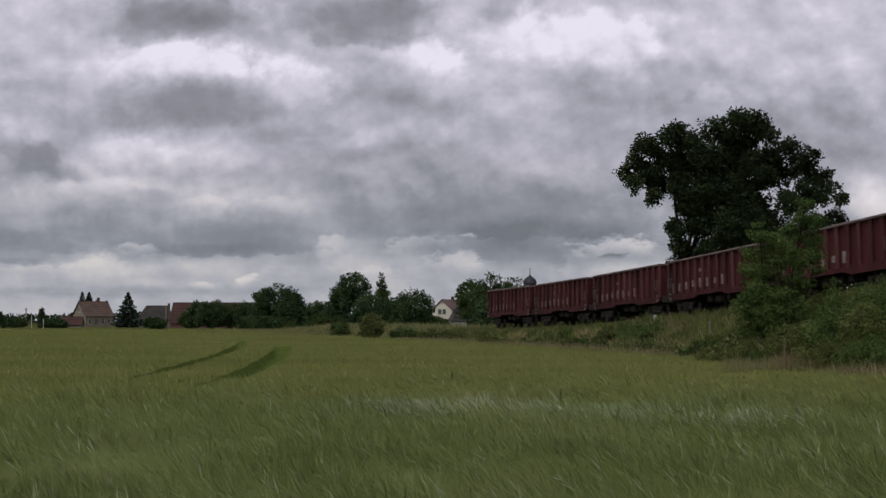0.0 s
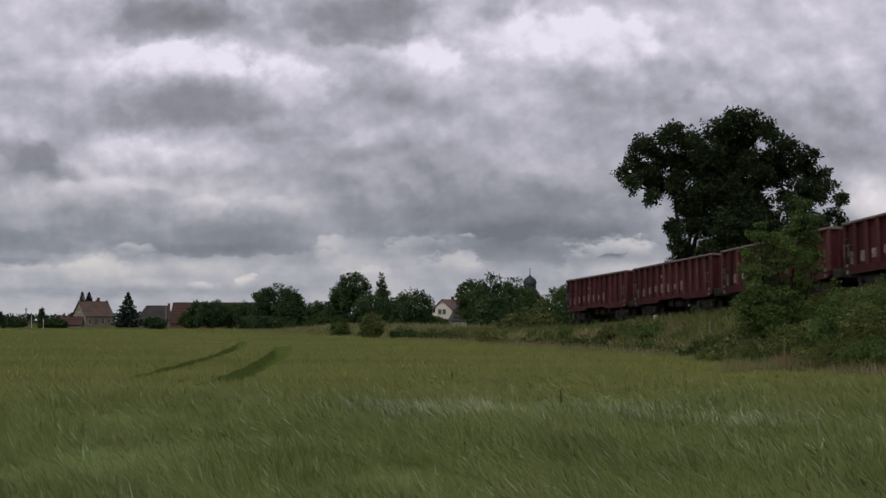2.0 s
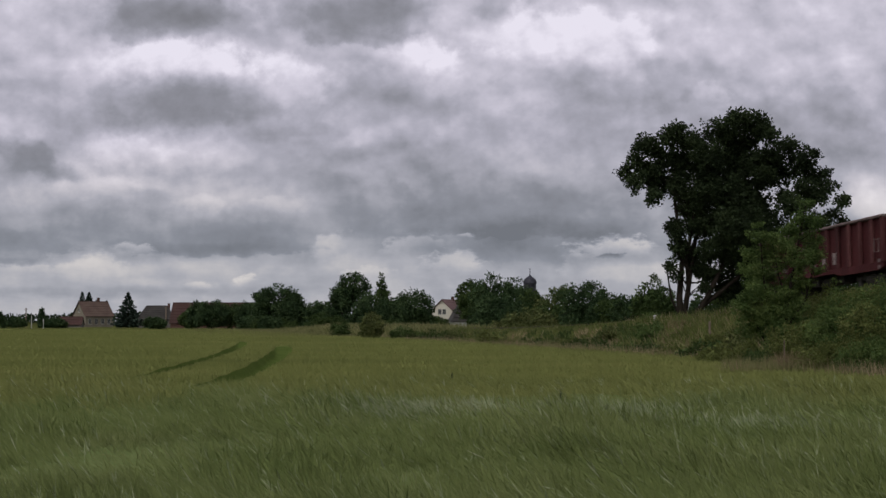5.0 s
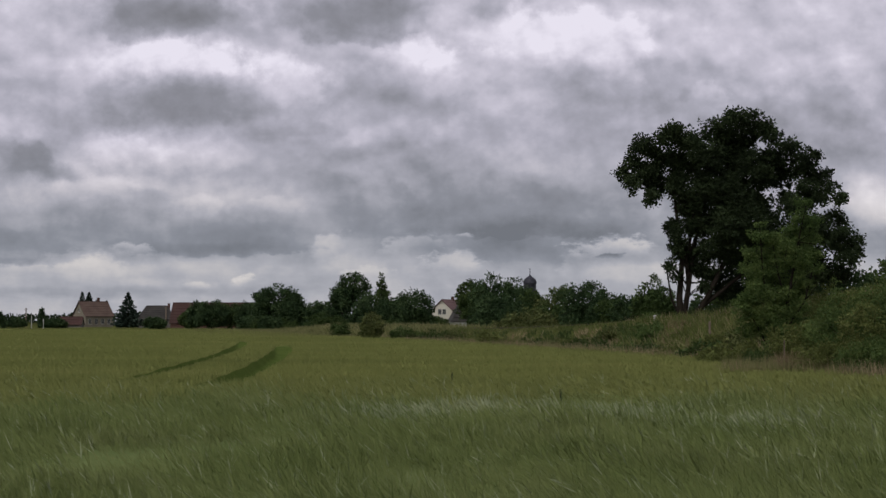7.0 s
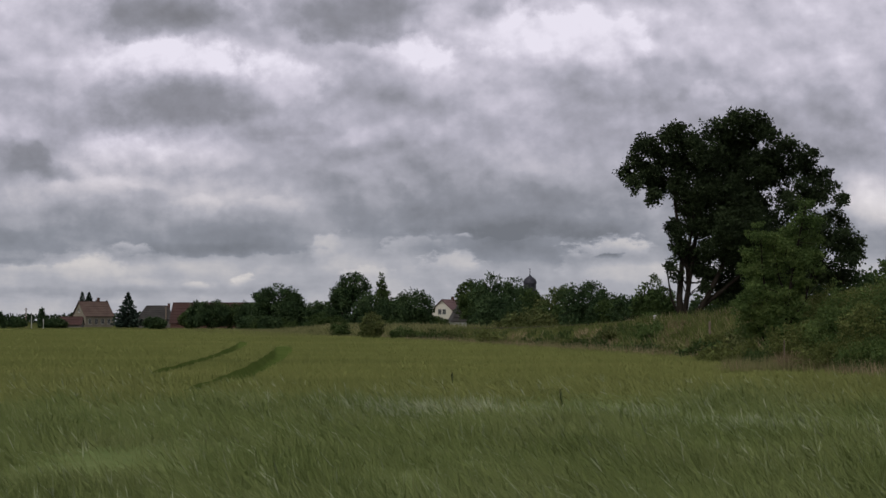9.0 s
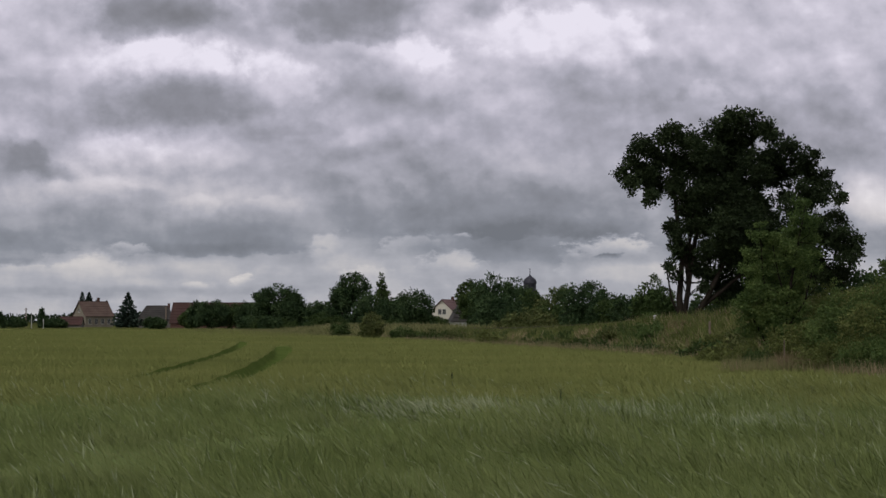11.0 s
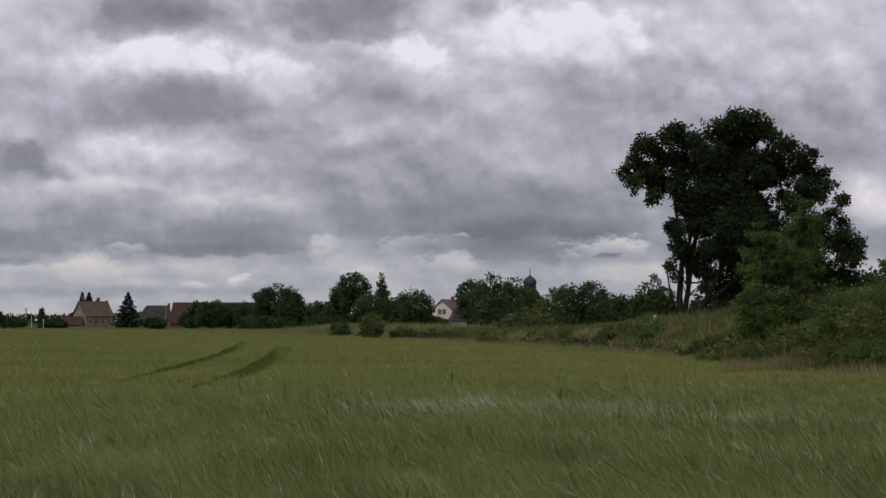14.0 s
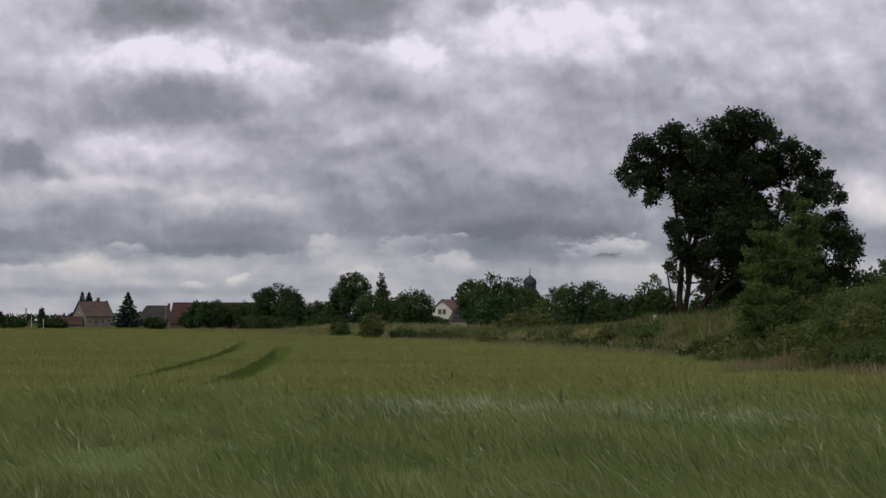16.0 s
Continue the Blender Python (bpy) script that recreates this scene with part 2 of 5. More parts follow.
    wob = m.math("ADD", m.math("MULTIPLY", m.math("SUBTRACT", n1.outputs[0], 0.5), 0.2), m.math("MULTIPLY", m.math("SUBTRACT", n2.outputs[0], 0.5), 0.36))
    f = m.math("ADD", m.math("ADD", total, 0.03), m.math("ADD", wob, puff))
    high = m.ramp(f, [(0.0, (0.182, 0.184, 0.206)), (0.3, (0.27, 0.272, 0.316)), (0.55, (0.408, 0.402, 0.475)), (0.8, (0.6, 0.575, 0.67)), (1.0, (0.8, 0.765, 0.87))])
    deep = m.ramp(f, [(0.0, (0.165, 0.178, 0.205)), (0.3, (0.255, 0.27, 0.312)), (0.55, (0.4, 0.405, 0.45)), (0.8, (0.6, 0.575, 0.575)), (1.0, (0.76, 0.725, 0.7))])
    # low down the shade is bluer and the light warmer
    low = m.math("SUBTRACT", 1.0, m.math("MULTIPLY", m.math("SUBTRACT", v, 0.05), 14.0, clamp=True))
    tone = m.add("ShaderNodeMix")
    tone.data_type = "RGBA"
    m.link(low, tone.inputs[0])
    m.link(high, tone.inputs[6])
    m.link(deep, tone.inputs[7])
    e = m.add("ShaderNodeEmission", Strength=1.0)
    m.link(tone.outputs[2], e.inputs[0])
    m.link(e.outputs[0], m.out.inputs[0])
    m.mat.cycles.emission_sampling = "NONE"
    return m.mat


# bearing, height, half-widths (tangents), strength
BROAD = ((-0.1848, 0.2074, 0.0481, 0.0156, -0.486), (-0.0607, 0.2067, 0.0556, 0.0178, -0.43), (0.0800, 0.1919, 0.0630, 0.0222, 0.206), (-0.0052, 0.1919, 0.0185, 0.0259, 0.168), (0.0274, 0.2022, 0.0148, 0.0126, -0.243),
         (-0.1830, 0.1789, 0.0630, 0.0148, 0.206), (-0.1793, 0.1444, 0.0556, 0.0170, -0.336), (-0.2681, 0.1696, 0.0333, 0.0222, -0.0841), (-0.1089, 0.1585, 0.0259, 0.0163, 0.112), (-0.0496, 0.1548, 0.0407, 0.0222, -0.0748),
         (0.1041, 0.1511, 0.0407, 0.0156, -0.206), (0.2281, 0.1400, 0.0889, 0.0133, -0.15), (0.1689, 0.1956, 0.0556, 0.0222, 0.0374), (0.2763, 0.1770, 0.0222, 0.0333, 0.0561), (0.0356, 0.1622, 0.0296, 0.0133, 0.0935),
         (0.1578, 0.1519, 0.0052, 0.0044, -0.131), (-0.0681, 0.1900, 0.0333, 0.0081, -0.131))
MIDDLE = ((-0.2107, 0.1133, 0.0630, 0.0126, 0.28), (-0.2774, 0.1281, 0.0296, 0.0111, 0.168), (-0.2737, 0.1037, 0.0278, 0.0126, -0.243), (-0.1163, 0.1252, 0.0444, 0.0052, -0.131), (-0.0607, 0.1104, 0.0333, 0.0081, -0.168),
          (-0.1978, 0.0863, 0.0741, 0.0126, 0.206), (-0.2737, 0.0900, 0.0259, 0.0067, 0.131), (-0.1978, 0.0826, 0.0148, 0.0059, -0.187), (-0.1237, 0.0770, 0.0407, 0.0096, 0.0935), (0.0430, 0.0770, 0.0889, 0.0185, -0.187),
          (0.0541, 0.1215, 0.0444, 0.0111, 0.0374), (0.2763, 0.1178, 0.0333, 0.0163, -0.15), (0.2819, 0.0770, 0.0222, 0.0185, 0.374), (-0.0237, 0.0881, 0.0444, 0.0133, -0.0748), (0.1281, 0.0881, 0.0444, 0.0148, -0.0561),
          (-0.0719, 0.0881, 0.0222, 0.0111, -0.0561), (0.2578, 0.0548, 0.0222, 0.0148, 0.0561))
NEAR_HORIZON = ((0.0541, 0.0437, 0.0556, 0.0148, -0.13), (-0.1422, 0.0567, 0.1556, 0.0074, -0.0748), (0.0541, 0.0607, 0.0593, 0.0052, -0.131), (-0.2719, 0.0511, 0.0407, 0.0096, -0.112), (-0.1496, 0.0481, 0.0556, 0.0052, -0.15), (0.0504, 0.0456, 0.0444, 0.0089, -0.0935),
                (-0.2274, 0.0356, 0.0519, 0.0074, 0.131), (-0.1311, 0.0363, 0.0667, 0.0052, 0.0374), (-0.2793, 0.0393, 0.0222, 0.0030, -0.15), (-0.2459, 0.0193, 0.0889, 0.0037, -0.131), (-0.0607, 0.0474, 0.0333, 0.0096, 0.112),
                (0.1207, 0.0326, 0.0407, 0.0067, 0.131), (-0.1237, 0.0196, 0.0444, 0.0037, -0.0748), (-0.1793, 0.0252, 0.0444, 0.0030, 0.0748), (0.0281, 0.0178, 0.0593, 0.0067, 0), (0.1133, 0.0196, 0.0444, 0.0074, -0.0374),
                (0.1022, 0.0604, 0.0519, 0.0074, -0.0561))
# the same, and the way in which the edge is crisp
HEADS = ((-0.1793, 0.1630, 0.0474, 0.0289, 0.187, 0.45, 0.9), (-0.1126, 0.1548, 0.0389, 0.0230, 0.168, 0.7, 0.7), (-0.0181, 0.1696, 0.0230, 0.0200, 0.206, 0.1, 1), (0.0744, 0.1748, 0.0593, 0.0341, 0.187, 0.6, 0.75), (0.0189, 0.1622, 0.0289, 0.0148, 0.112, -0.3, 0.9),
         (0.1726, 0.1519, 0.0185, 0.0089, 0.131, 0.5, 0.85), (-0.2756, 0.1037, 0.0267, 0.0148, -0.1, 0.8, 0.5), (-0.2293, 0.0826, 0.0352, 0.0133, 0.112, 0.2, 1), (-0.1644, 0.0752, 0.0244, 0.0104, 0.0935, 0.2, 1), (-0.1126, 0.0715, 0.0244, 0.0089, 0.0841, 0.2, 1),
         (-0.2126, 0.1048, 0.0444, 0.0170, 0.0935, -0.2, 1), (-0.0533, 0.1585, 0.0259, 0.0148, 0.0748, 0.4, 0.9), (-0.0348, 0.0826, 0.0148, 0.0089, -0.0748, 0.3, 0.9))
LOW_HEADS = ((0.1089, 0.0452, 0.0259, 0.0089, 0.43, -0.1, 1), (0.1081, 0.0426, 0.0096, 0.0022, -0.374, 0, 1), (0.0067, 0.0356, 0.0193, 0.0089, 0.28, 0.1, 1), (-0.1300, 0.0267, 0.0081, 0.0048, 0.262, -0.3, 1), (-0.2044, 0.0452, 0.0156, 0.0056, 0.336, 0.3, 0.9),
             (-0.0719, 0.0474, 0.0156, 0.0096, 0.187, -0.7, 0.7), (-0.0181, 0.0481, 0.0193, 0.0074, 0.243, -0.4, 0.9), (0.0163, 0.0530, 0.0067, 0.0026, 0.411, 0, 1), (-0.0496, 0.0304, 0.0163, 0.0052, 0.112, 0, 1), (-0.2385, 0.0363, 0.0289, 0.0089, 0.131, 0.2, 1),
             (0.0856, 0.0363, 0.0111, 0.0081, 0.131, -0.8, 0.6), (-0.1626, 0.0233, 0.0096, 0.0033, 0.15, 0, 1))
BANDS = ((-0.1496, 0.0496, 0.0704, 0.0074, -0.13, 0, -1), (-0.2681, 0.0444, 0.0352, 0.0089, -0.13, 0.3, -1), (0.0504, 0.0593, 0.0704, 0.0074, -0.12, 0, -1), (-0.0607, 0.1948, 0.0444, 0.0096, -0.1, 0.1, -1), (-0.1867, 0.1963, 0.0407, 0.0089, -0.12, -0.1, -1))
CLOUD = cloud_material()


# ---------------- mesh helpers ----------------
def fast_mesh(name, verts, faces, mat, smooth=False, more=(), slots=None):
    """A mesh from arrays: faces has three or four corners a row."""
    me = bpy.data.meshes.new(name)
    verts, faces = np.asarray(verts, np.float32), np.asarray(faces, np.int32)
    k = faces.shape[1]
    me.vertices.add(len(verts))
    me.vertices.foreach_set("co", verts.ravel())
    me.loops.add(faces.size)
    me.loops.foreach_set("vertex_index", faces.ravel())
    me.polygons.add(len(faces))
    me.polygons.foreach_set("loop_start", np.arange(0, faces.size, k, dtype=np.int32))
    me.polygons.foreach_set("use_smooth", np.full(len(faces), smooth, dtype=bool))
    me.update(calc_edges=True)
    for m in (mat, *more):
        me.materials.append(m)
    if slots is not None:
        me.polygons.foreach_set("material_index", np.asarray(slots, np.int32))
    return me


def part(name, bm, mat, parent=None, label="", m=None):
    """Links a bmesh or a mesh as one object, under a thing or a part."""
    if isinstance(bm, bmesh.types.BMesh):
        me = bpy.data.meshes.new(name)
        bmesh.ops.recalc_face_normals(bm, faces=bm.faces)
        bm.to_mesh(me)
        bm.free()
        me.materials.append(mat)
    else:
        me = bm
    ob = new(name, me)
    if parent is not None:
        ob.parent = parent
    if m is not None:
        ob.matrix_basis = m
    if label:
        tagged(ob, label)
    return ob


def thing(name, m, label, category, group="", kind=""):
    ob = new(name)
    ob.matrix_basis = m
    return tagged(ob, label, category, group, kind)


def box(bm, x0, x1, y0, y1, z0, z1, bevel=0.0):
    r = bmesh.ops.create_cube(bm, size=1.0, matrix=Matrix.LocRotScale(((x0 + x1) / 2, (y0 + y1) / 2, (z0 + z1) / 2), None, (abs(x1 - x0), abs(y1 - y0), abs(z1 - z0))))
    if bevel:
        es = list({e for v in r["verts"] for e in v.link_edges})
        bmesh.ops.bevel(bm, geom=es, offset=bevel, segments=1, affect="EDGES")
    return bm


def boxes(*rows, bevel=0.0):
    bm = bmesh.new()
    for r in rows:
        box(bm, *r, bevel=bevel)
    return bm


def prism(points, y0, y1):
    """A polygon in x and z drawn out along y."""
    bm = bmesh.new()
    a = [bm.verts.new((x, y0, z)) for x, z in points]
    b = [bm.verts.new((x, y1, z)) for x, z in points]
    bm.faces.new(a)
    bm.faces.new(b[::-1])
    for i in range(len(points)):
        j = (i + 1) % len(points)
        bm.faces.new((a[i], b[i], b[j], a[j]))
    return bm


def turned(profile, seg=12):
    """A body of revolution about z from (radius, height) rows."""
    bm = bmesh.new()
    rings = []
    for r, z in profile:
        rings.append([bm.verts.new((r * math.cos(2 * math.pi * k / seg), r * math.sin(2 * math.pi * k / seg), z)) for k in range(seg)])
    for a, b in zip(rings, rings[1:]):
        for k in range(seg):
            bm.faces.new((a[k], a[(k + 1) % seg], b[(k + 1) % seg], b[k]))
    bm.faces.new(rings[0][::-1])
    bm.faces.new(rings[-1])
    return bm


def tubes(lines, seg=7):
    """Tapered tubes along rows of (x, y, z, radius), as arrays."""
    V, F, base = [], [], 0
    for line in lines:
        pts = [Vector(p[:3]) for p in line]
        for i, p in enumerate(pts):
            d = (pts[min(i + 1, len(pts) - 1)] - pts[max(i - 1, 0)]).normalized()
            s = d.cross(Vector((0.3, 0.9, 0.1))).normalized()
            t = d.cross(s)
            for k in range(seg):
                w = 2 * math.pi * k / seg
                V.append(p + (s * math.cos(w) + t * math.sin(w)) * line[i][3])
        for i in range(len(pts) - 1):
            for k in range(seg):
                a, b = base + i * seg + k, base + i * seg + (k + 1) % seg
                F.append((a, b, b + seg, a + seg))
        base += seg * len(pts)
    return np.array([tuple(v) for v in V]), np.array(F)


def kites(p, d, side, length, width, fold=0.15):
    """Leaf-shaped quads: p base, d the way they grow, side across."""
    n = np.cross(d, side)
    L, W = length[:, None], width[:, None]
    a = p
    b = p + d * L * 0.45 + side * W * 0.5 + n * W * fold
    c = p + d * L
    e = p + d * L * 0.45 - side * W * 0.5 + n * W * fold
    V = np.stack([a, b, c, e], 1).reshape(-1, 3)
    return V, np.arange(len(V)).reshape(-1, 4)


def unit(a):
    return a / np.maximum(np.linalg.norm(a, axis=1, keepdims=True), 1e-9)


def merge(*vf):
    V, F, n = [], [], 0
    for v, f in vf:
        V.append(v)
        F.append(f + n)
        n += len(v)
    return np.concatenate(V), np.concatenate(F)


def crown_arrays(rng, lobes, clumps, clump_r, leaves, leaf, flat=0.8, low=0.0):
    """Leaves in clumps over a union of lobes (cx, cy, cz, rx, ry, rz): denser towards the lobes' skins, ragged outside."""
    lobes = np.array(lobes, float)
    vol = np.prod(lobes[:, 3:], 1) ** 0.75
    pick = rng.choice(len(lobes), clumps, p=vol / vol.sum())
    dirs = unit(rng.normal(size=(clumps, 3)))
    rad = rng.random(clumps) ** 0.42
    c = lobes[pick, :3] + dirs * lobes[pick, 3:] * rad[:, None]
    r = clump_r * rng.uniform(0.6, 1.35, clumps)
    n = clumps * leaves
    own = np.repeat(np.arange(clumps), leaves)
    off = unit(rng.normal(size=(n, 3))) * (rng.random(n) ** 0.45)[:, None] * r[own][:, None]
    off[:, 2] *= flat
    p = c[own] + off
    p[:, 2] = np.maximum(p[:, 2], low)
    d = unit(unit(off) * 0.6 + rng.normal(size=(n, 3)) * 0.7 + np.array([0, 0, -0.1]))
    side = unit(np.cross(d, rng.normal(size=(n, 3))))
    s = leaf * rng.uniform(0.6, 1.4, n)
    return kites(p, d, side, s, s * 0.62), c


# ---------------- the lie of the land ----------------
def rail_x(y):
    """Centre line of the track: east of the field, in a slight curve."""
    y = np.asarray(y, float)
    e = np.clip(y, 45, 140) - 62.75
    return 19.0 - 0.19 * e - 0.00035 * e * e - 0.178 * np.minimum(y - 45, 0) - 0.244 * np.maximum(y - 140, 0)


def rail_z(y):
    """Height of the rail heads: the line climbs towards the south."""
    e = np.clip(np.asarray(y, float), 46, 140) - 62.75
    return 3.194 -0.04624 * e +0.0002956 * e * e


def field_edge(y):
    y = np.asarray(y, float)
    return np.where(y < 140, rail_x(np.minimum(y, 140)) - 9.3 - 0.16 * np.clip(56 - y, 0, 16), -8.7 - 0.258 * (y - 140))


def ground_z(x, y):
    x, y = np.asarray(x, float), np.asarray(y, float)
    d = np.abs(x - rail_x(y)) * 0.975
    top = rail_z(y) - 0.3
    fade = np.clip((260 - y) / 60, 0, 1)
    z = np.clip(top - np.maximum(d - 2.3, 0) / 1.55, 0, None) * fade
    rough = 0.07 * np.sin(x * 1.3 + 2 * np.sin(y * 0.4)) * np.sin(y * 0.9 + x * 0.5)
    return z + np.where((d > 2.4) & (z > 0.05), rough, 0)


def build_ground():
    ys = np.concatenate([np.array([-4500, -2000, -800, -400]), np.arange(-200, 30, 10), np.arange(30, 150, 1.25), np.arange(150, 270, 5), np.array([300, 400, 600, 1000, 2000, 3500, 4800])])
    ds = np.concatenate([np.array([-4500, -2000, -800, -300, -120, -50, -25, -16]), np.arange(-12, 12.1, 0.6), np.array([16, 25, 50, 120, 300, 800, 2000, 4500])])
    X = rail_x(np.clip(ys, -200, 300))[:, None] + ds[None, :]
    Y = np.repeat(ys[:, None], len(ds), 1)
    V = np.stack([X, Y, ground_z(X, Y)], 2).reshape(-1, 3)
    w = len(ds)
    i = (np.arange(len(ys) - 1)[:, None] * w + np.arange(w - 1)[None, :]).ravel()
    F = np.stack([i, i + 1, i + w + 1, i + w], 1)
    ob = new("ground", fast_mesh("ground", V, F, SOIL, True))
    tagged(ob, "grassy ground rising to a low railway embankment", "ground", kind="structure")


def tram(y):
    y = np.asarray(y, float)
    q = np.minimum(y, 110)
    return np.minimum(-4.55 - 0.0006 * q * q - 0.15 * np.maximum(y - 110, 0), field_edge(y) - 4)


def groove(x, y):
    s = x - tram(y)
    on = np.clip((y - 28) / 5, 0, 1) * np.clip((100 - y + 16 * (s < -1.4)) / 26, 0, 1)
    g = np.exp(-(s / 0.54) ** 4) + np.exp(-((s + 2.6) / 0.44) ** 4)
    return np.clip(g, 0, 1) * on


def canopy(name, y0, y1, rows, z, mat, label, wave):
    ys = y0 * (y1 / y0) ** np.linspace(0, 1, rows)
    left = np.concatenate([np.array([-150, -90, -60, -40, -28, -20, -15, -11, -8, -6, -4.5, -3.6]), np.arange(-3.2, 0.61, 0.1)])
    right = np.linspace(0, 1, 40)[1:]
    T = tram(ys)[:, None]
    E = field_edge(ys)[:, None]
    X = np.concatenate([T + left[None, :], T + 0.6 + (E - T - 0.6) * right[None, :]], 1)
    Y = np.repeat(ys[:, None], X.shape[1], 1)
    Z = z + wave * (np.sin(X * 2.1 + 1.7 * np.sin(Y * 0.35)) * np.sin(Y * 0.8 + X * 0.4) + 0.6 * np.sin(X * 0.5 - Y * 0.21)) - 0.4 * groove(X, Y) - 0.05 * np.clip((16 - Y) / 5, 0, 1)
    Z[:, -1] = 0.02
    Z[-1, :] = 0.02
    w = X.shape[1]
    V = np.stack([X, Y, Z], 2).reshape(-1, 3)
    i = (np.arange(rows - 1)[:, None] * w + np.arange(w - 1)[None, :]).ravel()
    F = np.stack([i, i + 1, i + w + 1, i + w], 1)
    mid = V[F].mean(1)
    # faces down in the grooves take the green with shade coloured in
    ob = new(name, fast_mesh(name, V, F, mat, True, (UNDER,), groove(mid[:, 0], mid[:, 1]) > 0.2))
    return tagged(ob, label, "crop", kind="stuff")


WIND = np.array([-0.36, 0.04, 0.0])
PATCHES = []


def build_near_crop():
    """Tall green barley before the camera, in patches that sway."""
    rng = np.random.default_rng(5)
    rows = [(8.2, 10.2), (10.2, 12.4), (12.4, 15), (15, 18), (18, 22), (22, 27), (27, 34)]
    for ri, (ya, yb) in enumerate(rows):
        half = 0.335 * yb + 0.6
        cols = 5
        for c in range(cols):
            xa, xb = -half + 2 * half * c / cols, -half + 2 * half * (c + 1) / cols
            dens = (640, 600, 530, 450, 350, 240, 130)[ri]
            n = int((xb - xa) * (yb - ya) * dens)
            x, y = rng.uniform(xa - 0.15, xb + 0.15, n), rng.uniform(ya - 0.15, yb + 0.15, n)
            keep = (x < field_edge(y) - 0.3) & (groove(x, y) < 0.35)
            x, y = x[keep], y[keep]
            n = len(x)
            if not n:
                continue
            cx, cy = (xa + xb) / 2, (ya + yb) / 2
            lift = 0.06 * np.sin(x * 1.9 + np.sin(y * 1.3)) * np.sin(y * 1.1) + 0.04 * np.sin(x * 0.6 + y * 0.4)
            flow = rng.normal(size=(n, 3)) * np.array([0.36, 0.36, 0.05]) + WIND * (0.6 + 1.3 * np.sin(x * 0.9 + y * 0.55) ** 2)[:, None]
            flow[:, 0] += 0.3 * np.sin(x * 1.3 - y * 0.7) + 0.2 * np.sin(x * 3.1 + y * 1.9)
            flow[:, 1] += 0.35 * np.sin(x * 0.7 + y * 1.1)
            d = unit(flow + np.array([0, 0, 1.0]))
            face = lambda way: unit(np.cross(way, rng.normal(size=(n, 3)) * 0.45 + np.array([0, -0.4, 1.0])))
            side = face(d)
            p = np.stack([x - cx, y - cy, 0.3 + lift + rng.uniform(-0.04, 0.04, n)], 1)
            stalk = kites(p, d, side, rng.uniform(0.34, 0.46, n), rng.uniform(0.005, 0.01, n) * (1 + ri * 0.14))
            q = p + d * rng.uniform(0.3, 0.4, n)[:, None]
            dd = unit(d * 0.5 + np.array([-0.6, 0.0, 0.1]) * (0.5 + 0.5 * np.sin(x * 0.7 + y * 0.5) ** 2)[:, None] + rng.normal(size=(n, 3)) * 0.28)
            laid = rng.random(n) < 0.7 * np.exp(-(((x - 1.1) / 2.3) ** 4) - ((y - 22.8 - 0.7 * np.sin(x * 1.7)) / 1.7) ** 2) + 0.6 * np.exp(-((x - 4.3) / 0.9) ** 2 - ((y - 20.5) / 1.2) ** 2) + 0.04
            wide = 1 + ri * 0.14 + 0.9 * laid
            ear = kites(q, dd, face(dd), rng.uniform(0.14, 0.26, n), rng.uniform(0.005, 0.01, n) * wide)
            aw = unit(dd + rng.normal(size=(n, 3)) * 0.25)
            awn = kites(q + dd * 0.05, aw, face(aw), rng.uniform(0.14, 0.24, n), rng.uniform(0.004, 0.007, n) * (1 + ri * 0.14))
            V, F = merge(stalk, ear, awn)
            ripe = rng.random(n) < np.clip((y + 1.6 * np.sin(x * 0.8 + 1) + 1.2 * np.sin(x * 2.3) - 23) / 4, 0, 1)
            slot = np.where(laid, 2, np.where(ripe, 1, 0))
            ob = new("barley_patch", fast_mesh("barley_patch", V, F, NEAR_CROP, False, (FAR_CROP, PALE_EAR), np.concatenate([np.where(slot == 2, 0, slot), slot, slot])))
            ob.location = (cx, cy, 0)
            tagged(ob, "green barley bending in the wind at the field's edge", "crop", "swaying barley", "stuff")
            PATCHES.append((ob, cx, cy))


def build_far_crop():
    """Ripening barley further out: ears over the canopy."""
    rng = np.random.default_rng(6)
    n = 270000
    y = 30 * (245 / 30) ** rng.random(n)
    x = rng.uniform(-0.34, 0.34, n) * y
    keep = (x < field_edge(y) - 0.15) & (groove(x, y) < 0.32)
    x, y = x[keep], y[keep]
    n = len(x)
    d = unit(rng.normal(size=(n, 3)) * np.array([0.3, 0.3, 0.05]) + WIND * 0.7 + np.array([0, 0, 1.0]))
    p = np.stack([x, y, rng.uniform(0.44, 0.54, n) - 0.12 * groove(x, y)], 1)
    V, F = kites(p, d, unit(np.cross(d, rng.normal(size=(n, 3)) * 0.6 + np.array([0, -0.6, 0.8]))), rng.uniform(0.08, 0.16, n) * (1 + y / 300), rng.uniform(0.014, 0.03, n) * (0.6 + y / 60))
    ob = new("barley_ears", fast_mesh("barley_ears", V, F, FAR_CROP))
    tagged(ob, "yellow-green ripening barley ears across the field", "crop", kind="stuff")


def tuft_field(name, rng, x, y, hmin, hmax, wid, mat, label, lean=0.5):
    n = len(x)
    d = unit(rng.normal(size=(n, 3)) * np.array([0.35, 0.35, 0.05]) + WIND * lean + np.array([0, 0, 1.0]))
    p = np.stack([x, y, ground_z(x, y) - 0.05], 1)
    V, F = kites(p, unit(d + WIND * 0.3), unit(np.cross(d, rng.normal(size=(n, 3)))), rng.uniform(hmin, hmax, n), rng.uniform(0.7, 1.5, n) * wid)
    ob = new(name, fast_mesh(name, V, F, mat))
    return tagged(ob, label, "grass", kind="stuff")


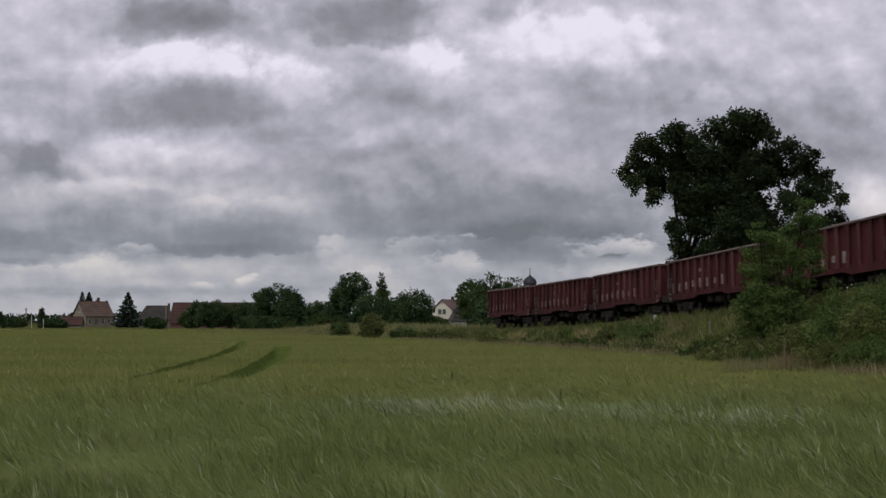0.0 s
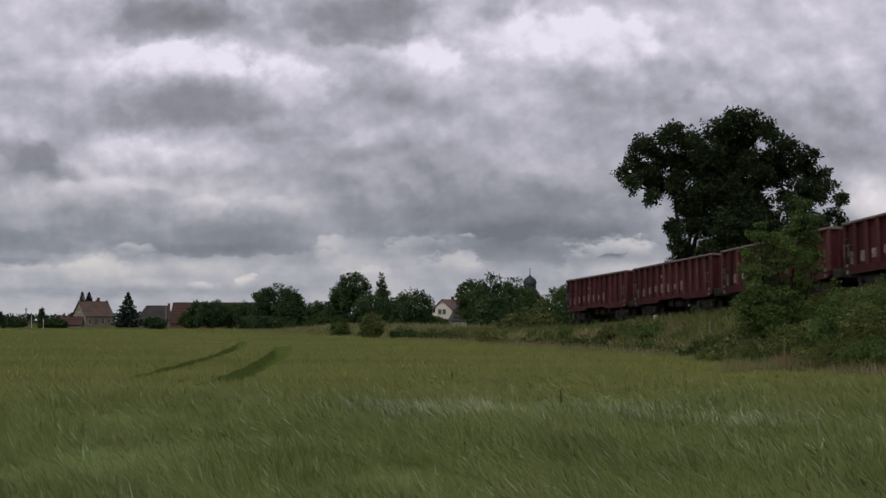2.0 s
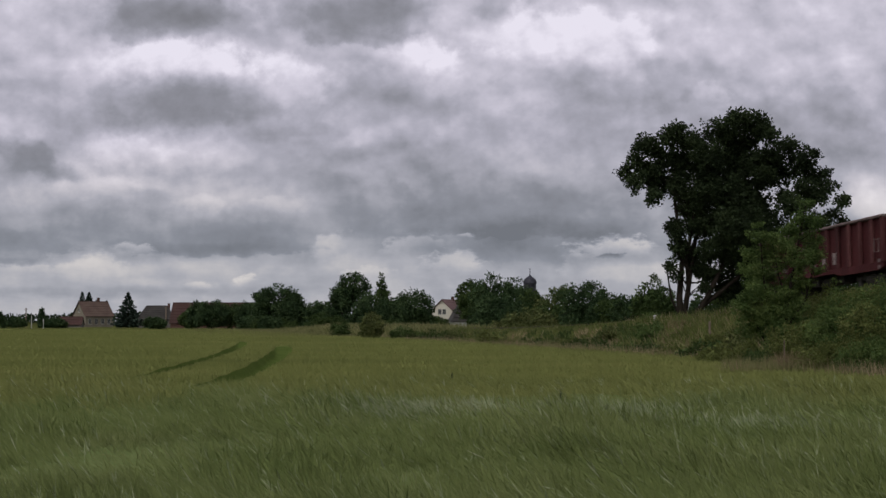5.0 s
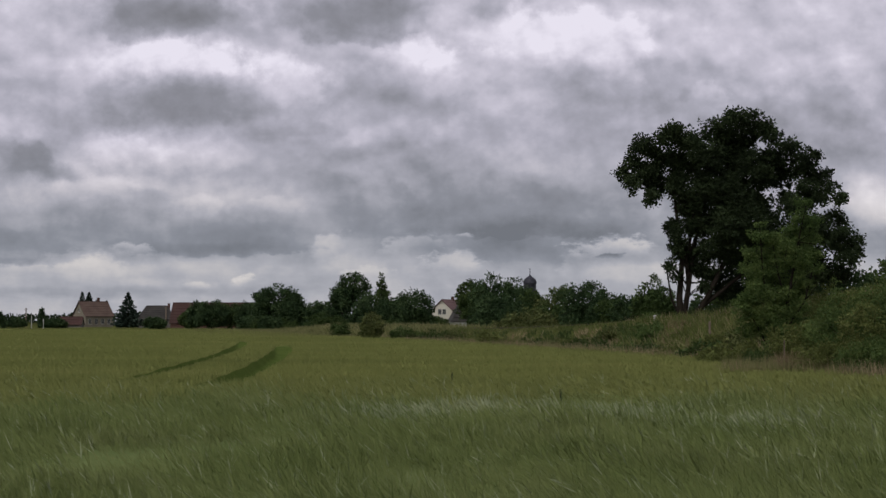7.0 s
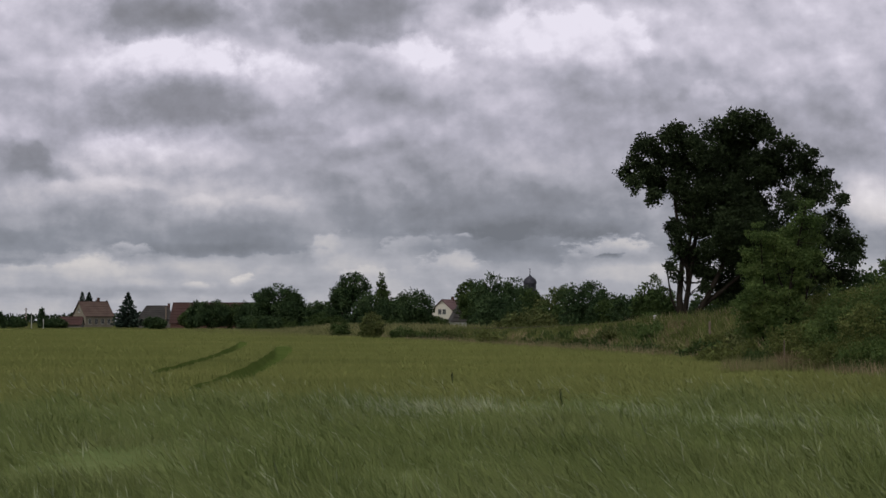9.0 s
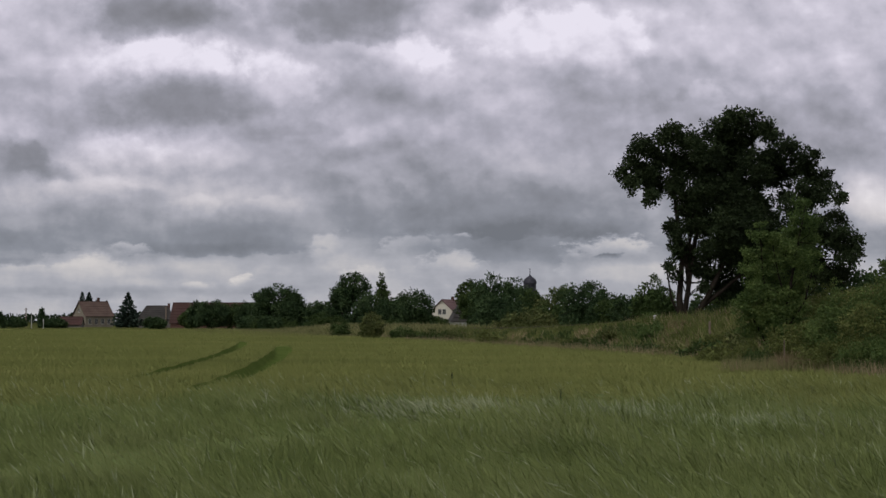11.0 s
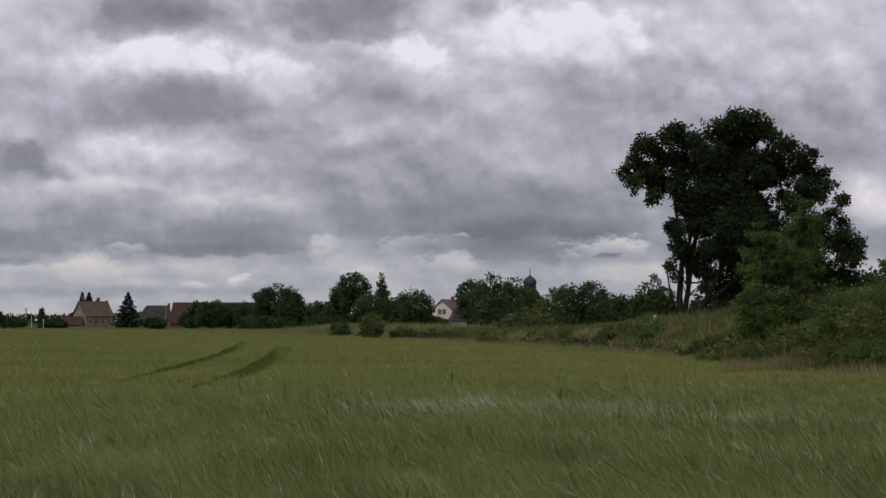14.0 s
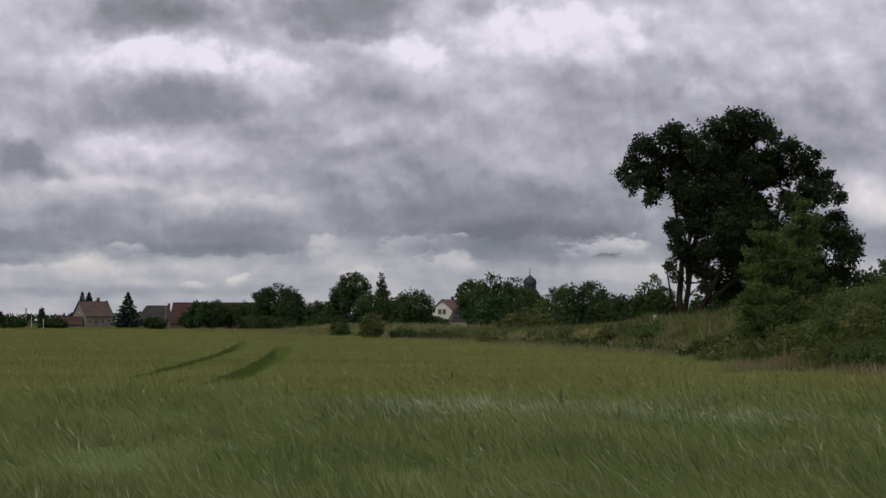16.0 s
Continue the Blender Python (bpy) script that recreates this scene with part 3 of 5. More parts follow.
def build_verge():
    rng = np.random.default_rng(7)
    n = 62000
    y = 33 * (165 / 33) ** rng.random(n)
    d = rng.uniform(-11.4, -1.9, n)
    x = rail_x(y) + d
    patch = np.sin(x * 0.7 + 2 * np.sin(y * 0.23)) * np.sin(y * 0.31 + x * 0.2)
    k = (patch < 0.5) & (d < -3.4)
    tuft_field("verge_grass", rng, x[k], y[k], 0.2, 0.5, 0.045, VERGE, "rough green grass on the railway embankment")
    k = (d >= -3.4) & ((y < 90) | (y > 123))
    tuft_field("verge_grass", rng, x[k], y[k], 0.3, 0.62, 0.035, VERGE, "brownish long grass beside the rails")
    k = (d >= -3.4) & (y > 60) & (y < 92) & (rng.random(len(y)) < 0.2)
    tuft_field("dry_grass", rng, x[k], y[k], 0.3, 0.66, 0.022, DRY, "faded dry grass stalks beside the rails", 0.2)
    k = d >= -3.4
    tuft_field("verge_grass", rng, x[k], y[k], 0.1, 0.26, 0.03, VERGE, "short grass on the shoulder of the railway embankment")
    m = (patch > 0.05) & (d < -3.6)
    tuft_field("weeds", rng, x[m], y[m], 0.25, 0.55, 0.07, BRAMBLE_LEAF, "dark green weeds on the railway embankment")
    n = 26000
    y = rng.uniform(135, 262, n)
    x = field_edge(y) + rng.uniform(-0.5, 1, n) * rng.uniform(6, 26, n)
    tuft_field("verge_grass", rng, x, y, 0.4, 0.95, 0.1, PALE_VERGE, "pale long grass along the far edge of the field")
    n = 9000
    y = rng.uniform(245, 262, n)
    x = rng.uniform(-140, -28, n)
    tuft_field("verge_grass", rng, x, y, 0.4, 0.8, 0.12, PALE_VERGE, "pale long grass along the far edge of the field")
    n = 6000
    y = rng.uniform(60, 150, n)
    x = rail_x(y) + rng.uniform(2.4, 6, n)
    tuft_field("verge_grass", rng, x, y, 0.4, 0.8, 0.07, VERGE, "rough green grass beyond the railway line")
    n = 32000
    y = 40 * (140 / 40) ** rng.random(n)
    x = field_edge(y) + np.abs(rng.normal(0, 2.0, n)) - 0.5
    k = rng.random(n) < 0.74
    tuft_field("verge_grass", rng, x[k], y[k], 0.4, 0.9, 0.05, PALE_VERGE, "pale green grass between field and embankment", 0.3)
    tuft_field("dry_grass", rng, x[~k], y[~k], 0.55, 1.1, 0.025, DRY, "faded dry grass between field and embankment", 0.3)
    n = 15000
    y = 78 * (142 / 78) ** rng.random(n)
    x = rail_x(y) + rng.uniform(-8.5, -2.9, n)
    q = np.sin(x * 1.9 + 3 * np.sin(y * 0.37)) * np.sin(y * 0.62 - x * 0.6)
    k = q > 0.15
    tuft_field("weeds", rng, x[k], y[k], 0.25, 0.6, 0.08, MID_LEAF, "dark green nettles on the railway embankment", 0.3)
    k = q < -0.35
    tuft_field("dry_grass", rng, x[k], y[k], 0.25, 0.55, 0.03, DRY, "brown dry grass on the railway embankment", 0.3)
    n = 5000
    y = 84 * (140 / 84) ** rng.random(n)
    x = rail_x(y) + rng.uniform(-2.7, -1.5, n)
    tuft_field("verge_grass", rng, x, y, 0.2, 0.38, 0.035, VERGE, "grass growing through the ballast shoulder", 0.3)
    n = 5200
    y = rng.uniform(35, 60, n)
    x = field_edge(y) + rng.normal(0.7, 0.55, n)
    keep = np.abs(np.sin(y * 0.55 + 1.2)) > 0.35
    tuft_field("dry_grass", rng, x[keep], y[keep], 0.5, 1.15, 0.02, DRY, "dry straw-coloured grass stalks at the field's edge", 0.15)
    n = 5000
    y = rng.uniform(36, 50, n)
    x = field_edge(y) + rng.uniform(0.8, 7, n)
    tuft_field("tall_weeds", rng, x, y, 0.6, 1.3, 0.04, BRAMBLE_LEAF, "tall green weeds among the brambles", 0.3)
    n = 9000
    y = rng.uniform(43.2, 47.5, n)
    x = y * rng.uniform(0.188, 0.3, n)
    k = rng.random(n) < 0.12 + 0.15 * np.sin(x * 3.1)
    tuft_field("verge_grass", rng, x[~k], y[~k], 0.55, 1.1, 0.03, PALE_VERGE, "tall pale green grass before the brambles", 0.3)
    tuft_field("dry_grass", rng, x[k], y[k], 0.6, 1.15, 0.018, DRY, "faded dry grass stalks before the brambles", 0.2)
    n = 2200
    y = rng.uniform(44.2, 46.0, n)
    x = y * rng.uniform(0.2226, 0.2385, n)
    tuft_field("dry_grass", rng, x, y, 0.6, 1.3, 0.02, DRY, "clump of dry straw-coloured grass before the brambles", 0.1)


# ---------------- railway ----------------
ARC_Y = np.linspace(196, -150, 3461)
ARC_S = np.concatenate([[0], np.cumsum(np.hypot(np.diff(rail_x(ARC_Y)), np.diff(ARC_Y)))])
TAIL_S = float(np.interp(-127.6, -ARC_Y, ARC_S))
SPEED = 11.04


def on_track(s):
    """The place on the rails' centre line after s metres along it."""
    y = float(np.interp(s, ARC_S, ARC_Y))
    return Vector((float(rail_x(y)), y, float(rail_z(y))))


def build_track():
    s = np.arange(0, ARC_S[-1], 3.0)
    pts = [on_track(a) for a in s]

    def sweep(name, profile, mat, label, category, off=0.0, drop=0.0):
        V, F, k = [], [], len(profile)
        for i, p in enumerate(pts):
            t = (pts[min(i + 1, len(pts) - 1)] - pts[max(i - 1, 0)]).normalized()
            sd = Vector((t.y, -t.x, 0)).normalized()
            for a, b in profile:
                V.append(tuple(p + sd * (a + off) + Vector((0, 0, b + drop))))
        for i in range(len(pts) - 1):
            for j in range(k):
                a, b = i * k + j, i * k + (j + 1) % k
                F.append((a, b, b + k, a + k))
        ob = new(name, fast_mesh(name, np.array(V), np.array(F), mat))
        return tagged(ob, label, category, kind="structure")

    sweep("ballast_bed", [(-2.3, -0.5), (-1.6, -0.2), (1.6, -0.2), (2.3, -0.5)], BALLAST, "grey stone ballast under the railway track", "ballast")
    rail = [(-0.07, -0.15), (-0.012, -0.12), (-0.012, -0.04), (-0.036, -0.03), (-0.036, 0), (0.036, 0), (0.036, -0.03), (0.012, -0.04), (0.012, -0.12), (0.07, -0.15)]
    for off in (-0.75, 0.75):
        sweep("rail", rail, RUST, "rusty steel rail with a worn head", "rail", off)
    track = thing("sleepers", Matrix(), "row of concrete sleepers under the rails", "sleepers", kind="structure")
    me = None
    s = float(np.interp(-142, -ARC_Y, ARC_S))
    end = float(np.interp(-55, -ARC_Y, ARC_S))
    while s < end:
        p, q = on_track(s), on_track(s + 0.5)
        if me is None:
            bm = boxes((-1.3, 1.3, -0.13, 0.13, -0.32, -0.155), bevel=0.02)
            ob = part("sleeper", bm, SLEEPER, track)
            me = ob.data
        else:
            ob = part("sleeper", me, SLEEPER, track)
        t = q - p
        ob.matrix_basis = Matrix.Translation(p) @ pose(0, 0, 0, 0, 0, math.degrees(math.atan2(t.y, t.x)) + 90)
        s += 0.65


LONG, HALF = 14.04, 1.38
WAGONS, WHEELSETS = [], []


def build_wagon():
    """An open box wagon, its length along x, its near side at +y; 0 is the rail head at mid-length."""
    w = thing("open_wagon", Matrix(), "dark red open steel freight wagon with white markings", "freight wagon", "wagons of the train")
    L = 6.3
    z0, z1 = 1.12, 3.1
    for sy in (1, -1):
        part("side_wall", boxes((-L, L, sy * (HALF - 0.12) - 0.03, sy * (HALF - 0.12) + 0.03, z0, z1 - 0.02)), WAGON_RED, w)
        step = 2 * L / 12
        for k in range(13):
            x = -L + k * step
            x = min(max(x, -L + 0.09), L - 0.09)
            a, b = sorted((sy * (HALF - 0.09), sy * (HALF + 0.05)))
            bm = boxes((x - 0.13, x + 0.13, a, b, z0 + 0.02, z1 - 0.1), bevel=0.035)
            part("rib", bm, WAGON_RIB, w)
        a, b = sorted((sy * (HALF - 0.2), sy * (HALF + 0.075)))
        part("top_rail", boxes((-L - 0.05, L + 0.05, a, b, z1 - 0.12, z1), bevel=0.03), WAGON_RIM, w, "pale top rail with sky light in its colour")
        a, b = sorted((sy * (HALF - 0.16), sy * (HALF + 0.02)))
        bm = prism([(-L, 1.2), (-L, 0.98), (-L + 0.5, 0.86), (-2.3, 0.86), (-1.7, 1.0), (1.7, 1.0), (2.3, 0.86), (L - 0.5, 0.86), (L, 0.98), (L, 1.2)], a, b)
        part("sill", bm, WAGON_RED, w)
    for sx in (1, -1):
        x = sx * (L - 0.03)
        a, b = sorted((x, x - sx * 0.06))
        part("end_wall", boxes((a, b, -HALF + 0.15, HALF - 0.15, z0, z1 - 0.05)), WAGON_RED, w)
        for yy in (-0.9, -0.3, 0.3, 0.9):
            a, b = sorted((x, x + sx * 0.1))
            part("rib", boxes((a, b, yy - 0.07, yy + 0.07, z0, z1 - 0.1), bevel=0.02), WAGON_RED, w)
        a, b = sorted((x - sx * 0.1, x + sx * 0.13))
        part("top_rail", boxes((a, b, -HALF, HALF, z1 - 0.13, z1 - 0.004), bevel=0.03), WAGON_RIM, w)
        a, b = sorted((x - sx * 0.1, x + sx * 0.16))
        part("buffer_beam", boxes((a, b, -1.25, 1.25, 0.86, 1.25), bevel=0.02), UNDERGEAR, w)
        for yy in (-0.875, 0.875):
            bm = turned([(0.1, 0), (0.1, 0.25), (0.07, 0.27), (0.07, 0.4), (0.225, 0.41), (0.225, 0.46)], 12)
            part("buffer", bm, UNDERGEAR, w, m=Matrix.Translation((x + sx * 0.15, yy, 1.06)) @ pose(0, 0, 0, 0, 90 * sx, 0))
        part("coupling_hook", boxes((*sorted((x + sx * 0.12, x + sx * 0.5)), -0.05, 0.05, 0.98, 1.1), bevel=0.02), UNDERGEAR, w)
        # a ladder at each end of the sides
        lad = bmesh.new()
        for xx in (0.0, 0.36):
            box(lad, xx, xx + 0.03, HALF + 0.056, HALF + 0.09, 0.75, 2.5)
        for k in range(6):
            box(lad, 0.02, 0.35, HALF + 0.06, HALF + 0.085, 0.85 + 0.3 * k, 0.88 + 0.3 * k)
        if sx > 0:
            part("ladder", lad, UNDERGEAR, w, m=pose(L - 0.65, 0, 0))
        else:
            part("ladder", lad, UNDERGEAR, w, m=pose(-(L - 0.65), 0, 0, 0, 0, 180))
    part("floor", boxes((-L, L, -1.22, 1.22, 1.1, 1.2)), UNDERGEAR, w)
    part("centre_beam", boxes((-6.3, 6.3, -0.28, -0.12, 0.72, 1.1), (-6.3, 6.3, 0.12, 0.28, 0.72, 1.1)), UNDERGEAR, w)
    part("brake_tank", turned([(0.1, 0), (0.2, 0.05), (0.2, 0.95), (0.1, 1.0)], 10), UNDERGEAR, w, m=pose(-0.5, 0.75, 0.72, 0, 90, 0))
    part("brake_gear", boxes((0.8, 1.5, 0.4, 0.95, 0.6, 1.1), bevel=0.03), UNDERGEAR, w)
    part("battery_box", boxes((-1.6, -1.1, 0.3, 0.9, 0.62, 1.05), bevel=0.03), UNDERGEAR, w)
    # white markings, as plain plates on the panels between the ribs; x counts from mid-length towards the tail
    step = 2 * L / 12
    face = HALF - 0.09 + 0.004
    rows = ((0, 0.3, 1.3, 1.85), (1, 0.4, 1.35, 1.8), (2, 0.42, 1.42, 1.8), (3, 0.42, 1.5, 1.85), (4, 0.5, 1.4, 1.9), (5, 0.4, 1.42, 1.86), (6, 0.34, 1.5, 1.8), (7, 0.34, 1.4, 1.9), (4, 0.4, 2.25, 2.42))
    for k, wd, a, b in rows:
        for sy in (1, -1):
            x = (L - (k + 0.5) * step) * sy
            ya, yb = sorted((sy * face, sy * (face + 0.006)))
            part("marking", boxes((x - wd / 2, x + wd / 2, ya, yb, a, b)), WHITE_MARK, w, "faded white marking plate")
    for z in (0.9, 1.16):
        for sx in (1, -1):
            part("marking", boxes((sx * (L - 0.35) - 0.11, sx * (L - 0.35) + 0.11, HALF + 0.054, HALF + 0.062, z, z + 0.14)), WHITE_MARK, w, "small white corner plate")
    for sy in (1, -1):
        for x in (-L + 0.25, -L + 0.62, L - 0.62, L - 0.25):
            a, b = sorted((sy * (HALF + 0.1), sy * (HALF + 0.135)))
            part("handrail", boxes((x - 0.012, x + 0.012, a, b, 1.6, 2.15), (x - 0.012, x + 0.012, *sorted((sy * (HALF - 0.1), sy * (HALF + 0.1))), 1.6, 1.63), (x - 0.012, x + 0.012, *sorted((sy * (HALF - 0.1), sy * (HALF + 0.1))), 2.1, 2.13)), WAGON_RIM, w, "pale handrail")
    # bogies
    for sx in (1, -1):
        bo = part("bogie", bogie_mesh(), UNDERGEAR, w, "cast bogie coloured dark for the shade under the wagon", m=pose(sx * 4.5, 0, 0))
        for ax in (-0.9, 0.9):
            bm = turned([(0.08, -0.98), (0.08, -0.83), (0.2, -0.82), (0.42, -0.815), (0.46, -0.8), (0.46, -0.69), (0.49, -0.68), (0.49, -0.665), (0.2, -0.67), (0.09, -0.65), (0.09, 0.65), (0.2, 0.67), (0.49, 0.665), (0.49, 0.68), (0.46, 0.69), (0.46, 0.8), (0.42, 0.815), (0.2, 0.82), (0.08, 0.83), (0.08, 0.98)], 16)
            for f in bm.faces:
                f.smooth = True
            bmesh.ops.rotate(bm, verts=bm.verts, cent=(0, 0, 0), matrix=Matrix.Rotation(radians(90), 3, "X"))
            box(bm, -0.05, 0.05, 0.83, 0.86, 0.12, 0.36)
            part("wheelset", bm, WHEEL_STEEL, bo, "steel wheelset", m=pose(ax, 0, 0.46))
    return w


def bogie_mesh():
    bm = bmesh.new()
    for sy in (1, -1):
        a, b = sorted((sy * 0.95, sy * 1.1))
        for x in (-0.9, 0.9):
            box(bm, x - 0.17, x + 0.17, a, b + 0.04, 0.3, 0.64, 0.03)
        box(bm, -1.25, 1.25, a, b, 0.55, 0.72, 0.03)
        box(bm, -0.4, 0.4, a, b, 0.28, 0.58, 0.04)
        for x in (-0.2, 0, 0.2):
            box(bm, x - 0.07, x + 0.07, a - 0.02, b + 0.05, 0.36, 0.66, 0.02)
    box(bm, -0.25, 0.25, -1.0, 1.0, 0.5, 0.82, 0.03)
    return bm


def build_train():
    first = build_wagon()
    WAGONS.append(first)
    for k in range(5):
        WAGONS.append(copy_thing(first, Matrix()))
    for w in WAGONS:
        for b in w.children:
            if b.name.split(".")[0] == "bogie":
                for a in b.children:
                    WHEELSETS.append(a)


# ---------------- plants ----------------
SWAY = []


def tree(name, label, category, place, lobes, clumps, clump_r, leaves, leaf, mat, limbs, seed, crowns=1, sway=0.0, flat=0.8, bark=None, group=""):
    """A tree: a trunk with limbs to the lobes and a crown in one or more parts. Lobes are measured from its foot."""
    rng = np.random.default_rng(seed)
    t = thing(name, pose(*place), label, category, group)
    lobes = list(lobes)
    lines = list(limbs)
    order = sorted(lobes, key=lambda q: q[0])
    cut = np.array_split(np.arange(len(order)), crowns)
    total = sum((q[3] * q[4] * q[5]) ** 0.75 for q in order)
    for idx in cut:
        some = [order[i] for i in idx]
        if not some:
            continue
        share = sum((q[3] * q[4] * q[5]) ** 0.75 for q in some) / total
        (V, F), c = crown_arrays(rng, some, max(3, int(clumps * share)), clump_r, leaves, leaf, flat, 0.05)
        ob = part("crown", fast_mesh("crown", V, F, mat), mat, t)
        if sway:
            SWAY.append((ob, sway, rng.uniform(0, 6.28)))
        bough = [q for line in limbs for q in line[1:]]
        for p in c[:9]:
            below = [q for q in bough if q[2] < p[2] + 0.2] or bough
            j = min(below, key=lambda q: (q[0] - p[0]) ** 2 + (q[1] - p[1]) ** 2 + (q[2] - p[2]) ** 2)
            if (Vector(j[:3]) - Vector(p)).length > 3.2:
                continue
            r = min(j[3] * 0.5, 0.09)
            mid = [(j[0] + p[0]) / 2 + rng.normal() * 0.12, (j[1] + p[1]) / 2 + rng.normal() * 0.12, (j[2] + p[2]) / 2 - 0.1 * abs(p[0] - j[0])]
            lines.append([(*j[:3], r), (*mid, r * 0.6), (*p, 0.012)])
    V, F = tubes(lines)
    part("trunk", fast_mesh("trunk", V, F, bark or BARK, True), BARK, t)
    return t


def round_lobes(rng, w, h, low, count):
    """Small lobes over the skin of a rounded crown of width w between the heights low and h, round a full heart."""
    out = []
    H = h - low
    n = count * 2
    turn = rng.uniform(0, 6.28)
    for k in range(n):
        # even steps over the ball, shaken
        z = 1 - 1.75 * (k + 0.5) / n + rng.normal() * 0.07
        a = turn + 2.4 * k + rng.normal() * 0.25
        ring = math.sqrt(max(0.05, 1 - min(1, abs(z)) ** 2.4))
        q = rng.uniform(0.86, 1.08)
        s = rng.uniform(0.085, 0.15)
        out.append((0.37 * w * ring * math.cos(a) * q, 0.37 * w * ring * math.sin(a) * q, low + H * (0.46 + 0.4 * z * q), w * s, w * s, min(w * s, H * 0.16)))
    for k in range(6):
        a = rng.uniform(-0.36, 0.36)
        out.append((a * w, rng.uniform(-0.2, 0.2) * w, low + H * (0.93 - 2.2 * a * a + rng.uniform(-0.04, 0.07)), w * 0.045, w * 0.045, H * 0.07))
    out.append((0, 0, low + H * 0.42, w * 0.33, w * 0.33, H * 0.36))
    return out


def spire_lobes(rng, w, h, low):
    """Lobes of a slender crown that narrows to its top."""
    out = []
    for k in range(22):
        f = (k + 0.5) / 22
        r = 0.5 * w * (1 - f) ** 0.7 + 0.12
        a = 2.4 * k
        out.append((r * 0.6 * math.cos(a), r * 0.6 * math.sin(a), low + (h - low) * f, r * 0.5, r * 0.5, (h - low) * 0.06))
    return out


def plain_tree(name, label, category, x, y, w, h, low, mat, seed, leaf=0.6, clumps=150, leaves=22, count=9, sway=0.0, group="", z=None):
    rng = np.random.default_rng(seed)
    z = float(ground_z(x, y)) if z is None else z
    lobes = spire_lobes(rng, w, h, low) if "slender" in label else round_lobes(rng, w, h, low, count)
    r = max(0.03, h * 0.022)
    limbs = [[(0, 0, -0.1, r * 1.5), (0.02 * h, 0, h * 0.25, r), (-0.01 * h, 0, h * 0.55, r * 0.6), (0.02 * h, 0.0, h * 0.85, r * 0.2)]]
    return tree(name, label, category, (x, y, z), lobes, clumps, max(0.09 * w, leaf * 0.9), leaves, leaf, mat, limbs, seed + 1, sway=sway, group=group)


def conifer(label, x, y, w, h, seed, mat=None, group="firs by the farmhouse"):
    rng = np.random.default_rng(seed)
    t = thing("fir_tree", pose(x, y, 0), label, "fir tree", group)
    V, F = tubes([[(0, 0, -0.1, h * 0.02), (0, 0, h * 0.5, h * 0.012), (0, 0, h, 0.03)]])
    part("trunk", fast_mesh("trunk", V, F, BARK), BARK, t)
    n = 3600
    f = rng.random(n) ** 1.4
    z = h * (0.06 + 0.93 * f)
    tier = 0.72 + 0.28 * np.abs(np.sin(z * 11 / h * 3.14))
    r = 0.5 * w * (1 - f) ** 0.9 * tier * rng.uniform(0.2, 1.4, n) * (1 + 0.25 * np.sin(z * 5.1 + 1.3))
    a = rng.uniform(0, 6.28, n)
    p = np.stack([r * np.cos(a), r * np.sin(a), z], 1)
    d = unit(np.stack([np.cos(a), np.sin(a), np.full(n, -0.35)], 1) + rng.normal(size=(n, 3)) * 0.3)
    s = w * 0.15 * rng.uniform(0.7, 1.4, n) * (1 - 0.65 * f)
    V, F = kites(p, d, unit(np.cross(d, rng.normal(size=(n, 3)))), s, s * 0.55)
    part("crown", fast_mesh("crown", V, F, mat or FIR_LEAF), FIR_LEAF, t)
    return t


